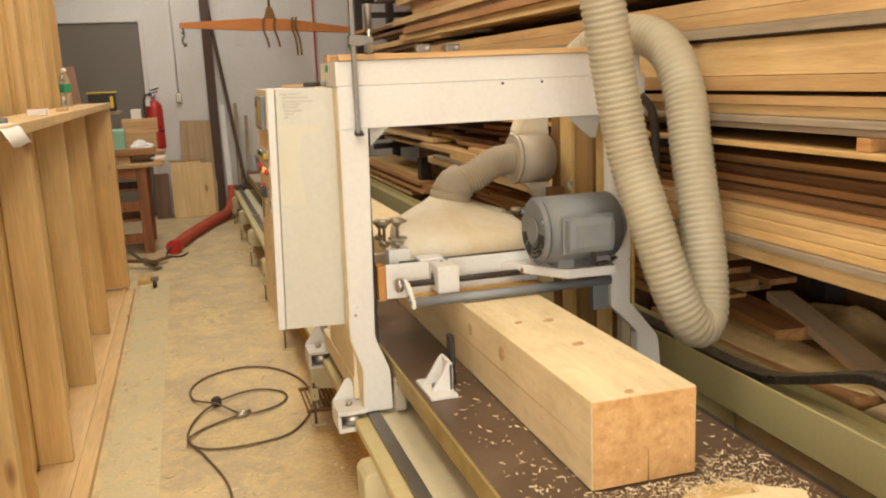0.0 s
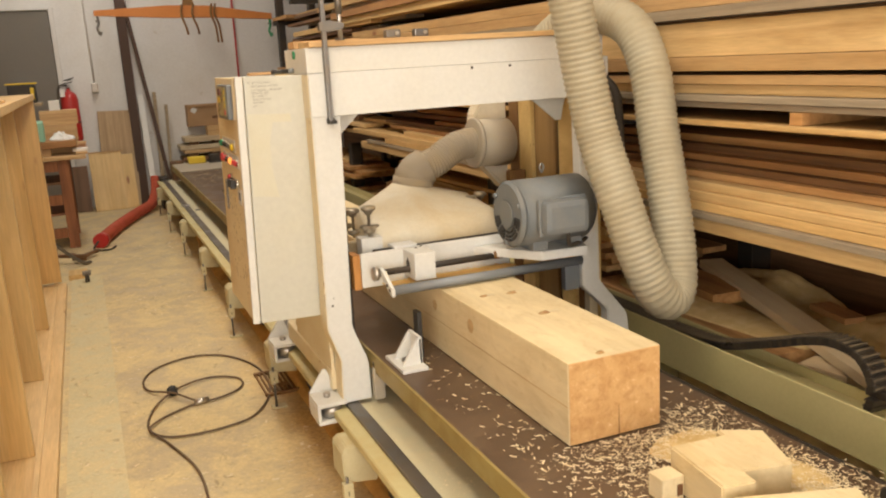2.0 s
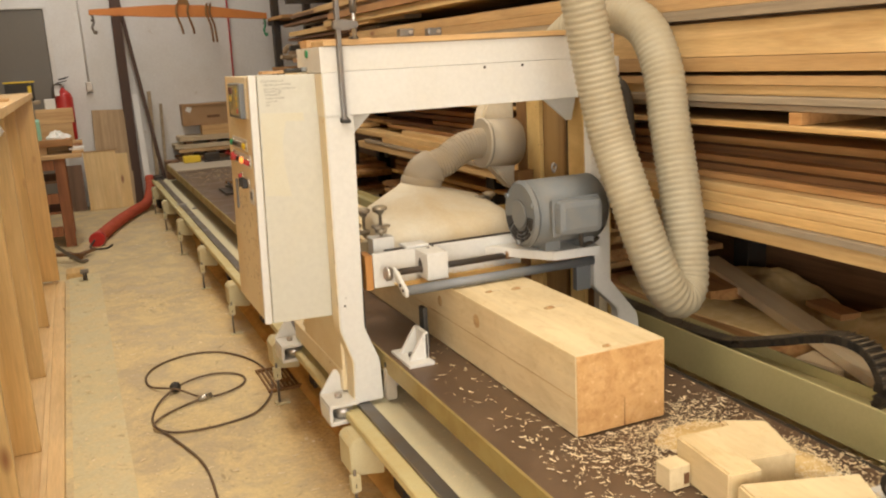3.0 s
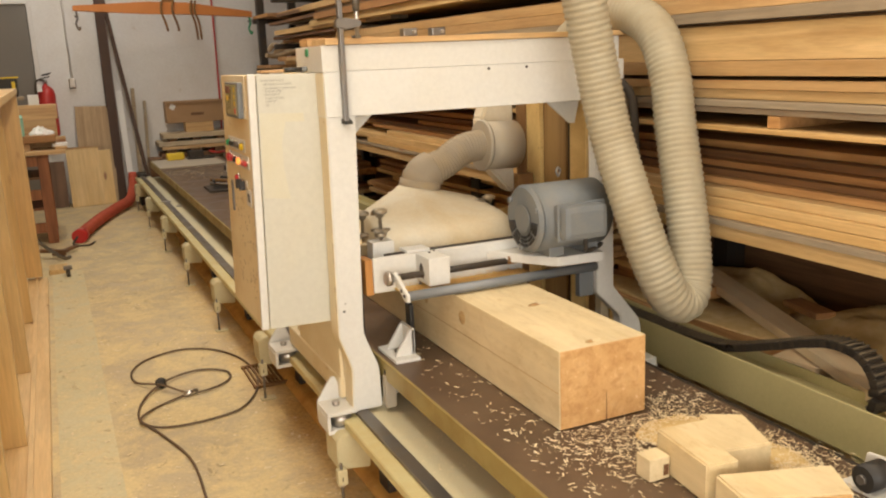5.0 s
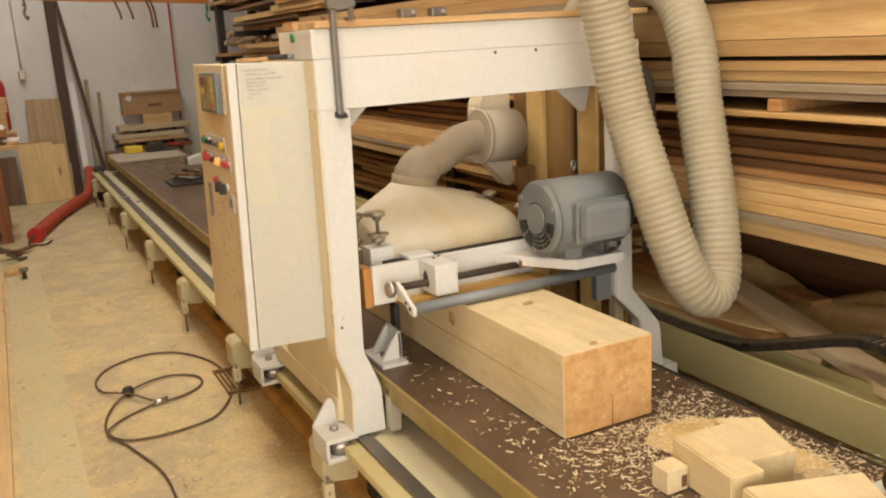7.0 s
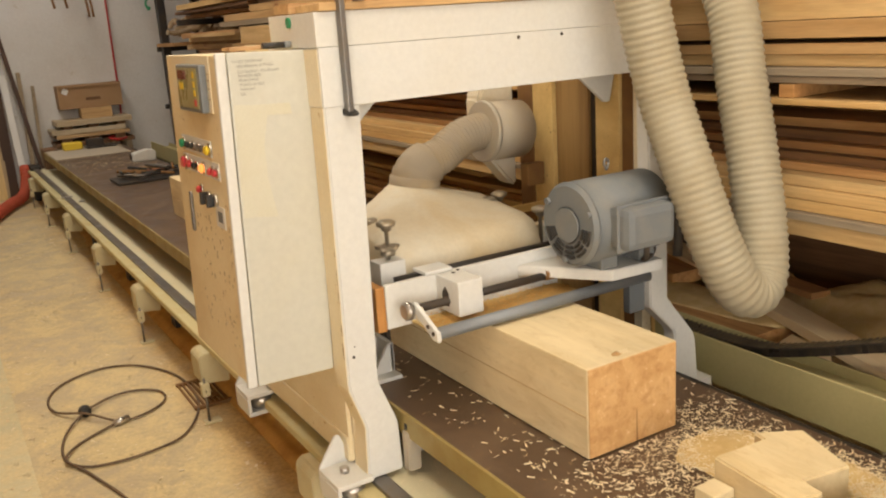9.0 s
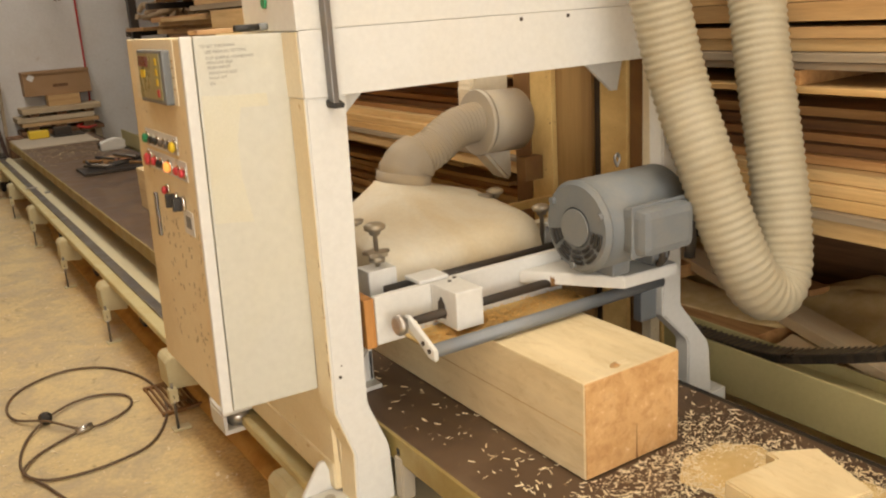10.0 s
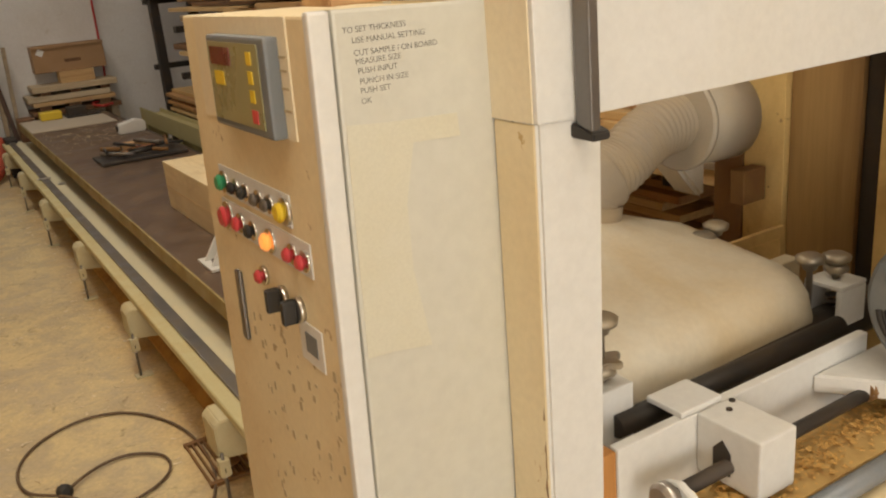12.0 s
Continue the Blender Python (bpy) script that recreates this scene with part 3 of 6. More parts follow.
def chips():
    """Planer chips and shavings lying loose on the bed and the rail channel."""
    rng = random.Random(5)
    me_bm = bmesh.new()
    def chip(x, y, z, s, wide=1.0):
        a, n = rng.uniform(0, math.pi), rng.randint(2, 4)
        w, curl = s * wide * rng.uniform(0.05, 0.12), rng.uniform(-0.6, 0.7)
        rows, ux, uy = [], math.cos(a), math.sin(a)
        for i in range(n + 1):
            t = (i / n - 0.5) * s
            h = 0.001 + abs(curl) * (t * t) / s * 0.9 + rng.uniform(0, 0.0015)
            b_ = curl * t * t / s
            px, py = x + ux * t - uy * b_, y + uy * t + ux * b_
            rows.append((me_bm.verts.new((px - uy * w, py + ux * w, z + h)), me_bm.verts.new((px + uy * w, py - ux * w, z + h + 0.0008))))
        for p, q in zip(rows, rows[1:]):
            me_bm.faces.new((p[0], p[1], q[1], q[0]))
    for _ in range(620):
        y = 1.60 + rng.gauss(0, 0.15)
        x = 1.06 + rng.gauss(0, 0.17)
        if 0.68 < x < 1.36 and (y < 1.705 or x < 0.85 or (x > 1.15 and y < 1.86)) and y > 1.2:
            chip(x, y, 0.501, rng.uniform(0.006, 0.024))
    for _ in range(150):
        x, y = rng.uniform(0.69, 0.85), 1.2 + 1.5 * rng.random() ** 1.3
        chip(x, y, 0.501, rng.uniform(0.005, 0.02))
    for _ in range(520):
        chip(rng.uniform(0.59, 0.73), rng.uniform(1.2, 3.4), 0.315, rng.uniform(0.003, 0.010))
    for _ in range(160):
        chip(rng.uniform(1.16, 1.36), rng.uniform(1.0, 2.2), 0.501, rng.uniform(0.005, 0.014))
    for _ in range(260):
        chip(rng.uniform(0.68, 1.36), rng.gauss(8.4, 0.35), 0.501, rng.uniform(0.01, 0.03))
    for _ in range(3900):
        y, x = 1.62 + rng.gauss(0, 0.13), 1.10 + rng.gauss(0, 0.15)
        if 0.70 < x < 1.36 and (y < 1.705 or x > 1.15) and 1.15 < y < 1.80:
            chip(x, y, 0.5005, rng.uniform(0.002, 0.0065), 1.3)
    for _ in range(2600):
        chip(1.23 + rng.gauss(0, 0.05), 1.30 + rng.gauss(0, 0.09), 0.501 + abs(rng.gauss(0, 0.008)), rng.uniform(0.004, 0.014))
    for _ in range(2600):
        x, y = rng.uniform(-0.44, 0.50), 1.6 + 7.5 * rng.random()
        if noise.noise((x * 3.0, y * 2.2, 1.0)) > -0.12 or x > 0.4:
            chip(x, y, 0.0005 if x > -0.22 else 0.0045, rng.uniform(0.004, 0.012) if rng.random() < 0.8 else rng.uniform(0.012, 0.03), 2.2)
    ob = solid("wood_chips", me_bm, CHIP, "pale curled planer chips strewn over the bed", "wood chips", kind="stuff")
    mod = ob.modifiers.new("thickness", "SOLIDIFY")
    mod.thickness = 0.0006


chips()


def dust_heap(x, y, z, rx, ry, h, seed, label, material=None):
    """A low uneven heap of sawdust."""
    bm = bmesh.new()
    n, rings = 40, 14
    centre = bm.verts.new((x, y, z + h))
    prev = None
    for k in range(1, rings + 1):
        f = k / rings
        ring = []
        for i in range(n):
            a = 2 * math.pi * i / n
            wob = 1 + 0.28 * noise.noise((math.cos(a) * 1.6 + seed, math.sin(a) * 1.6, f))
            hh = h * (1 - f * f) * (1 + 0.3 * noise.noise((math.cos(a) * 3 * f + seed, math.sin(a) * 3 * f, 4.0)) + 0.10 * noise.noise((math.cos(a) * 11 * f + seed, math.sin(a) * 11 * f, 8.0))) if k < rings else -0.002
            ring.append(bm.verts.new((x + rx * f * wob * math.cos(a), y + ry * f * wob * math.sin(a), z + hh)))
        for i in range(n):
            if prev is None:
                bm.faces.new((centre, ring[i], ring[(i + 1) % n])).smooth = True
            else:
                bm.faces.new((prev[i], ring[i], ring[(i + 1) % n], prev[(i + 1) % n])).smooth = True
        prev = ring
    bm.faces.new(prev[::-1])
    return solid("sawdust", bm, material or DUST, label, "sawdust", kind="stuff")


dust_heap(2.10, 2.7, 0.4195, 0.13, 0.55, 0.018, 3, "sawdust lying on a plank under the rack")
dust_heap(2.35, 2.2, 0.30, 0.45, 1.0, 0.06, 5, "sawdust bed under the lumber rack")
dust_heap(2.52, 2.02, 0.30, 0.30, 0.55, 0.165, 9, "tall golden heap of sawdust under the lumber rack")
dust_heap(2.60, 2.85, 0.30, 0.27, 0.5, 0.15, 14, "golden drift of sawdust under the lumber rack")
dust_heap(0.64, 4.6, 0.0005, 0.09, 4.2, 0.03, 52, "long drift of orange sawdust under the rail", ORANGEDUST)
dust_heap(1.13, 1.56, 0.4995, 0.13, 0.11, 0.006, 61, "thin spread of fine sawdust before the timber")
dust_heap(1.23, 1.33, 0.4995, 0.085, 0.12, 0.02, 66, "small heap of pale shavings beside the offcut")
dust_heap(1.5, 2.0, 0.0005, 0.2, 1.4, 0.06, 31, "sawdust lying between bed and rail")


def roller_clamp():
    d = thing("roller_clamp", (1.33, 1.08, 0.5), "black roller in a white bracket bolted on the bed", "clamp")
    part("bracket_base", box(1.27, 1.37, 1.02, 1.16, 0.501, 0.512, 0.002), WHITE, d)
    part("bracket_cheek", prism([(1.03, 0.513), (1.15, 0.513), (1.14, 0.575), (1.05, 0.585)], "x", 1.325, 1.337, 0.002), WHITE, d)
    part("roller", rod((1.255, 1.09, 0.548), (1.323, 1.09, 0.548), 0.033, seg=24, bevel=0.004), BLACK, d)
    part("axle_bolt", rod((1.246, 1.09, 0.548), (1.2545, 1.09, 0.548), 0.012, seg=6), STEEL, d)


roller_clamp()


# ---- the moving gantry ----
GY = 2.5
FEED = ((0.0, 0.3627), (1.5, 0.2580), (2.5, 0.1948), (4.5, 0.0664), (5.5, -0.0000), (6.5, -0.0697), (8.5, -0.2042), (9.5, -0.2682), (10.5, -0.3285), (11.5, -0.3927), (12, -0.4240))
MOVERS, HOSES = [], []


def gantry():
    g = thing("planer_gantry", (1.05, GY, 0), "white travelling planer gantry with cutter head, motor and control cabinet", "planer")
    MOVERS.append((g, 1.0))
    # left upright: a front plate that kicks out at the foot, and the side plate behind it
    part("front_post", prism([(0.493, 1.342), (0.589, 1.342), (0.571, 0.615), (0.575, 0.595), (0.615, 0.49), (0.619, 0.47), (0.623, 0.3325), (0.517, 0.3325), (0.524, 0.485), (0.520, 0.50), (0.486, 0.605), (0.485, 0.625)], "y", 2.468, 2.515, 0.004), WHITE, g)
    part("post_side", prism([(0.4905, 1.338), (0.4935, 1.338), (0.4855, 0.626), (0.4865, 0.604), (0.5205, 0.499), (0.5235, 0.485), (0.5175, 0.338), (0.5145, 0.338), (0.5205, 0.486), (0.5175, 0.498), (0.4835, 0.604), (0.4825, 0.626)], "y", 2.472, 2.548, 0.001), POSTSIDE, g, "dust-stained cream side of the post")
    part("side_plate", prism([(2.5485, 1.49), (3.02, 1.49), (3.08, 0.36), (2.5485, 0.36)], "x", 0.503, 0.515), POSTSIDE, g, "cream side plate with brown wear")
    for y, z in ((2.476, 1.322), (2.484, 1.055), (2.492, 0.744)):
        part("bolt", rod((0.4825 + (z - 0.626) * 0.0154, y, z), (0.4905 + (z - 0.626) * 0.0154, y, z), 0.0042, seg=10), RUST, g)
    # brown paint loss along the post's front arris
    rng = random.Random(12)
    for _ in range(26):
        z = rng.choice((rng.uniform(0.95, 1.27), rng.uniform(0.7, 1.3)))
        x, n, w = 0.4928 - (1.342 - z) * 0.0154, rng.uniform(0.006, 0.026), rng.uniform(0.0025, 0.006)
        part("paint_chip", prism([(2.4735, z - n), (2.4735 + w * 0.6, z - n * 0.5), (2.4735 + w, z + n * 0.1), (2.4735 + w * 0.4, z + n)], "x", x - 0.0006, x + 0.0012), RUST, g)
    part("front_screw", rod((0.5065, 2.4655, 0.695), (0.5065, 2.469, 0.695), 0.004, seg=10), DARKSTEEL, g)
    part("front_screw", rod((0.512, 2.4665, 0.722), (0.512, 2.469, 0.722), 0.0018, seg=8), DARKSTEEL, g)
    part("inner_guide", box(0.582, 0.600, 2.54, 2.60, 0.42, 1.33, 0.002), DARKSTEEL, g, "dark steel height guide")
    part("base_beam", box(0.499, 0.60, 2.552, 3.25, 0.356, 0.432, 0.006), POSTSIDE, g)
    part("base_cover", prism([(2.54, 0.431), (3.18, 0.431), (3.02, 0.60), (2.54, 0.60)], "x", 0.518, 0.56), CREAM, g)
    for y, name in ((2.482, "wheel_bracket"), (3.208, "wheel_bracket")):
        br = part(name, prism([(0.421, 0.282), (0.52, 0.282), (0.52, 0.345), (0.49, 0.43), (0.475, 0.43), (0.421, 0.35)], "y", y + 0.098, y + 0.11, 0.002), WHITE, g, "white wheel bracket")
        part("bracket_plate", box(0.419, 0.525, y - 0.03, y + 0.097, 0.337, 0.35, 0.002), WHITE, br)
        part("bracket_plate", box(0.419, 0.522, y - 0.03, y + 0.097, 0.274, 0.288, 0.002), WHITE, br)
        part("bracket_plate", box(0.417, 0.429, y - 0.03, y + 0.097, 0.289, 0.336, 0.002), WHITE, br)
        part("roller", rod((0.477, y + 0.014, 0.2885), (0.477, y + 0.014, 0.3365), 0.036, seg=24, bevel=0.004), BRIGHT, br, "steel guide roller")
        part("axle_nut", rod((0.470, y + 0.04, 0.3505), (0.470, y + 0.04, 0.366), 0.013, seg=6), BRIGHT, br)
    part("rail_wheel", rod((0.530, 2.60, 0.370), (0.566, 2.60, 0.370), 0.039, seg=24, bevel=0.003), STEEL, g)
    part("rail_wheel", rod((0.530, 3.12, 0.370), (0.566, 3.12, 0.370), 0.039, seg=24, bevel=0.003), STEEL, g)
    gb = part("drive_block", prism([(0.624, 0.336), (0.662, 0.336), (0.664, 0.43), (0.65, 0.452), (0.626, 0.452)], "y", 2.43, 2.467, 0.004), COLLAR, g, "grey drive block")
    part("drive_shaft", rod((0.661, 2.45, 0.39), (0.69, 2.45, 0.39), 0.012, seg=14), BRIGHT, gb)
    part("drive_shaft", rod((0.69, 2.45, 0.39), (0.712, 2.45, 0.39), 0.019, seg=14, bevel=0.003), BRIGHT, gb)
    part("drive_cap", rod((0.640, 2.448, 0.4525), (0.640, 2.448, 0.478), 0.013, seg=14, bevel=0.004), DARKSTEEL, gb)
    # cross beam
    part("lower_beam", box(0.492, 1.632, 2.465, 2.80, 1.338, 1.4785, 0.002), WHITE, g)
    part("upper_beam", box(0.489, 1.61, 2.4655, 2.765, 1.4792, 1.560, 0.002), WHITE, g)
    part("beam_end_cap", box(0.4895, 0.4915, 2.472, 2.77, 1.340, 1.476), CREAM, g)
    part("end_plug", rod((0.4885, 2.62, 1.541), (0.483, 2.62, 1.541), 0.013, seg=14), GREEN, g, "round green plug")
    for x in (1.074, 1.222):
        part("beam_screw", rod((x, 2.4635, 1.466), (x, 2.467, 1.466), 0.005, seg=10), DARKSTEEL, g)
    part("gusset", prism([(1.36, 1.334), (1.50, 1.334), (1.48, 1.25), (1.46, 1.25)], "y", 2.56, 2.572), WHITE, g)
    part("gusset", prism([(0.613, 1.334), (0.68, 1.334), (0.613, 1.27)], "y", 2.56, 2.572), WHITE, g)
    # right upright
    part("right_post", prism([(1.415, 1.334), (1.488, 1.334), (1.496, 0.665), (1.610, 0.525), (1.618, 0.50), (1.632, 0.36), (1.530, 0.36), (1.528, 0.54), (1.520, 0.555), (1.424, 0.65)], "y", 2.33, 2.38, 0.004), WHITE, g)
    part("right_base", box(1.54, 1.615, 2.382, 3.2, 0.325, 0.42, 0.005), WHITE, g)
    rb = part("wheel_bracket", box(1.633, 1.70, 2.335, 2.345, 0.285, 0.35, 0.002), WHITE, g, "white wheel bracket")
    part("bracket_plate", box(1.633, 1.70, 2.346, 2.42, 0.341, 0.35, 0.002), WHITE, rb)
    part("bracket_plate", box(1.633, 1.70, 2.346, 2.42, 0.285, 0.294, 0.002), WHITE, rb)
    part("rail_wheel", rod((1.565, 2.46, 0.313), (1.60, 2.46, 0.313), 0.042, seg=24, bevel=0.003), STEEL, g)
    part("rail_wheel", rod((1.565, 3.1, 0.313), (1.60, 3.1, 0.313), 0.042, seg=24, bevel=0.003), STEEL, g)
    part("right_side_plate", box(1.60, 1.612, 2.50, 3.12, 0.42, 1.334), DUSTED, g)
    # The dark steel strip among these stands in for a shaded gap between plates.
    for y0, y1, mat, x0, name in ((3.056, 3.140, RUST, 1.555, "height_guide"), (2.944, 3.053, DUSTED, 1.558, "guide_plate"), (2.772, 2.941, WORNWOOD, 1.575, "guide_plate"), (2.718, 2.769, DARKSTEEL, 1.585, "height_guide"), (2.605, 2.715, DUSTED, 1.558, "guide_plate"), (2.545, 2.602, RUST, 1.57, "height_guide"), (2.506, 2.542, CREAM, 1.56, "guide_plate")):
        part(name, box(x0, 1.598, y0, y1, 0.425, 1.333, 0.002), mat, g)
    part("stop_block", box(1.47, 1.545, 2.98, 3.02, 0.93, 1.01, 0.003), RUST, g)
    # cutter carriage
    cr = part("carriage_plate", box(0.629, 1.21, 2.50, 2.518, 0.730, 0.853, 0.003), WHITE, g, "white carriage plate")
    part("wood_liner", box(0.601, 0.628, 2.502, 2.58, 0.725, 0.850, 0.003), LINER, cr, "orange-brown worn slide block")
    bl = part("bearing_block", box(0.786, 0.864, 2.385, 2.499, 0.758, 0.854, 0.004), WHITE, g, "white bearing block")
    part("block_cap", box(0.755, 0.842, 2.50, 2.572, 0.8538, 0.864, 0.003), WHITE, bl)
    part("bore", prism([(2.435, 0.776), (2.467, 0.776), (2.467, 0.812), (2.451, 0.83), (2.435, 0.812)], "x", 0.7845, 0.7858), DARKSTEEL, bl)
    for x, y in ((0.828, 2.475), (0.852, 2.49)):
        part("block_screw", rod((x, y, 0.854), (x, y, 0.8565), 0.005, seg=10), DARKSTEEL, bl)
    part("pull_shaft", rod((0.665, 2.44, 0.792), (1.22, 2.44, 0.792), 0.0115, seg=16), DARKSTEEL, g, "dark steel shaft")
    part("shaft_knuckle", rod((0.648, 2.44, 0.792), (0.672, 2.44, 0.792), 0.025, seg=16, bevel=0.005), BRIGHT, g)
    part("shaft_knuckle", rod((1.11, 2.44, 0.80), (1.15, 2.44, 0.80), 0.022, seg=12, bevel=0.004), RUST, g)
    part("arm_web", prism([(2.46, 0.80), (2.42, 0.80), (2.345, 0.745), (2.45, 0.76)], "x", 0.688, 0.694), CREAM, g)
    part("swing_arm", prism([(2.46, 0.805), (2.43, 0.815), (2.315, 0.76), (2.315, 0.735), (2.34, 0.735)], "x", 0.674, 0.686, 0.002), WHITE, g, "white drilled swing arm")
    for y, z in ((2.432, 0.803), (2.335, 0.755), (2.36, 0.767)):
        part("arm_screw", rod((0.671, y, z), (0.675, y, z), 0.006, seg=8), DARKSTEEL, g)
    part("pressure_bar", rod((0.687, 2.335, 0.752), (1.42, 2.335, 0.752), 0.0165, seg=24, bevel=0.002), ROLLER, g, "blue-grey pressure bar")
    part("bar_hanger", box(1.36, 1.42, 2.35, 2.38, 0.64, 0.745, 0.004), ROLLER, g)
    part("feed_roller", rod((0.625, 2.66, 0.775), (1.50, 2.66, 0.775), 0.042, seg=28, bevel=0.003), DARKSTEEL, g, "dark steel feed roller")
    part("feed_shaft", rod((0.70, 2.582, 0.826), (1.25, 2.582, 0.826), 0.019, seg=20), DARKSTEEL, g, "dark steel feed shaft")
    part("rear_bar", box(0.62, 1.52, 2.86, 2.90, 0.745, 0.82, 0.003), CREAM, g)
    part("chip_tray", box(0.70, 1.20, 2.37, 2.498, 0.7365, 0.741, 0.001), DUSTED, g, "dusty tray under the shaft")
    rng = random.Random(8)
    bm = bmesh.new()
    for _ in range(1100):
        x, y, a, s = rng.uniform(0.72, 1.19), 2.43 + rng.gauss(0, 0.025), rng.uniform(0, 6.3), rng.uniform(0.004, 0.011)
        z, ux, uy = 0.742 + rng.uniform(0, 0.012), math.cos(a), math.sin(a)
        vs = [bm.verts.new((x + ux * s * f - uy * s * 0.22 * sg, y + uy * s * f + ux * s * 0.22 * sg, z + 0.004 * abs(f) + rng.uniform(0, 0.002))) for f, sg in ((-0.5, -1), (0.5, -1), (0.5, 1), (-0.5, 1))]
        bm.faces.new(vs)
    tagged(part("swarf", bm, SHAVING, g, "orange shavings caught behind the pressure bar"), kind="stuff")
    # hood over the cutter: a ruled sheet from the long box below to the round neck above
    def sheet_ring(corners, turn):
        """48 places round four corners, drawn towards the neck circle by turn (0 to 1)."""
        neck, u, out = Vector((1.046, 3.055, 0.990)), Vector((0.982, 0, -0.19)), []
        for k in range(48):
            side, f = divmod(k / 12, 1.0)
            p = Vector(corners[int(side)]).lerp(Vector(corners[(int(side) + 1) % 4]), f)
            a = math.radians(-135 + k * 7.5)
            c = neck + 0.084 * (u * math.cos(a) + Vector((0, 1, 0)) * math.sin(a))
            out.append(p.lerp(c, turn))
        return out
    skirt = [(0.700, 2.630, 0.745), (1.257, 2.640, 0.745), (1.264, 2.985, 0.76), (0.770, 3.02, 0.76)]
    belly = [(0.700, 2.630, 0.830), (1.257, 2.640, 0.825), (1.264, 2.985, 0.87), (0.770, 3.02, 0.86)]
    brow = [(0.706, 2.642, 0.864), (1.256, 2.652, 0.870), (1.262, 2.985, 0.91), (0.774, 3.02, 0.89)]
    roll = [(0.714, 2.668, 0.888), (1.254, 2.674, 0.898), (1.260, 2.98, 0.930), (0.780, 3.018, 0.915)]
    mid = [(0.726, 2.715, 0.905), (1.250, 2.715, 0.914), (1.256, 2.975, 0.942), (0.790, 3.015, 0.93)]
    bm = bmesh.new()
    rings = [[bm.verts.new(p) for p in sheet_ring(c, t)] for c, t in ((skirt, 0), (belly, 0), (brow, 0), (roll, 0), (mid, 0), (mid, 0.2), (mid, 0.4), (mid, 0.6), (mid, 0.8), (mid, 1.0))]
    for a, c in zip(rings, rings[1:]):
        for k in range(48):
            bm.faces.new((a[k], a[(k + 1) % 48], c[(k + 1) % 48], c[k])).smooth = True
    bm.faces.new(rings[0][::-1])
    bm.faces.new(rings[-1])
    bmesh.ops.recalc_face_normals(bm, faces=bm.faces[:])
    part("dust_hood", bm, HOOD, g, "sawdust-covered cream sheet dust hood")
    part("neck_band", tube([Vector((1.042, 3.055, 0.968)), Vector((1.052, 3.055, 1.018))], 0.0865, 32), DUCT, g)
    line = spline([(1.038, 3.055, 0.95), (1.047, 3.055, 1.0), (1.064, 3.055, 1.040), (1.108, 3.055, 1.062)], 8)
    part("duct_elbow", tube(line, [0.081 if i < 14 else 0.077 for i in range(len(line))], 28), DUCT, g, "dusty smooth elbow")
    line = spline([(1.096, 3.055, 1.058), (1.156, 3.055, 1.076), (1.205, 3.055, 1.106), (1.262, 3.055, 1.132), (1.35, 3.055, 1.142)], 10)
    part("flexible_duct", ribbed(line, 0.063, 0.013, 0.0055), DUCT, g, "short dusty corrugated duct")
    cl = part("duct_collar", rod((1.335, 3.055, 1.138), (1.50, 3.06, 1.13), 0.102, seg=32, bevel=0.006), COLLAR, g, "grey sheet duct collar")
    part("collar_rim", rod((1.332, 3.055, 1.138), (1.35, 3.055, 1.137), 0.108, seg=32, bevel=0.004), COLLAR, cl)
    part("duct_box", prism([(1.44, 1.335), (1.56, 1.335), (1.56, 0.90), (1.54, 0.90), (1.40, 1.06), (1.40, 1.24)], "y", 3.17, 3.26, 0.01), HOOD, g, "cream sheet duct box")
    # hand knobs
    def knob(x, y, z, h, star=False):
        k = part("hand_knob", lathe([(0.006, 0), (0.006, h), (0.013, h + 0.002), (0.016, h + 0.012), (0.026, h + 0.016), (0.028, h + 0.026), (0.018, h + 0.032), (0.001, h + 0.033)], (x, y, z), 12), KNOBSTEEL, g, "worn steel hand knob")
        part("lock_nut", lathe([(0.02, 0), (0.024, 0.006), (0.022, 0.016), (0.012, 0.02)], (x, y, z + 0.012), 6), KNOBSTEEL, k)
        if star:
            # a lobed lock wheel halfway up the spindle
            ring = [((0.030 + 0.007 * math.cos(5 * a)) * math.cos(a), (0.030 + 0.007 * math.cos(5 * a)) * math.sin(a)) for a in (2 * math.pi * i / 40 for i in range(40))]
            bm = prism([(x + u, y + v) for u, v in ring], "z", z + 0.030, z + 0.040, 0.002)
            part("lock_wheel", bm, KNOBSTEEL, k)
        return k
    part("spring_box", box(0.662, 0.742, 2.585, 2.65, 0.77, 0.888, 0.003), WHITE, g, "white spring box")
    knob(0.705, 2.615, 0.889, 0.080, True)
    knob(0.688, 2.76, 0.86, 0.08)
    knob(0.70, 2.90, 0.86, 0.06)
    knob(0.80, 2.90, 0.86, 0.05)
    sb = part("spring_box", box(1.31, 1.39, 2.62, 2.63, 0.75, 0.862, 0.002), WHITE, g, "white open spring box")
    part("box_side", box(1.31, 1.39, 2.69, 2.70, 0.75, 0.862, 0.002), WHITE, sb)
    part("box_top", box(1.31, 1.39, 2.62, 2.70, 0.863, 0.871, 0.002), WHITE, sb)
    part("spring", tube([Vector((1.35 + 0.014 * math.cos(a * 0.7), 2.66 + 0.014 * math.sin(a * 0.7), 0.752 + a * 0.0015)) for a in range(72)], 0.0035, 6), STEEL, sb)
    knob(1.35, 2.66, 0.872, 0.02)
    knob(1.280, 2.668, 0.745, 0.160)
    knob(1.235, 2.89, 0.86, 0.05)
    knob(1.285, 2.90, 0.86, 0.06)
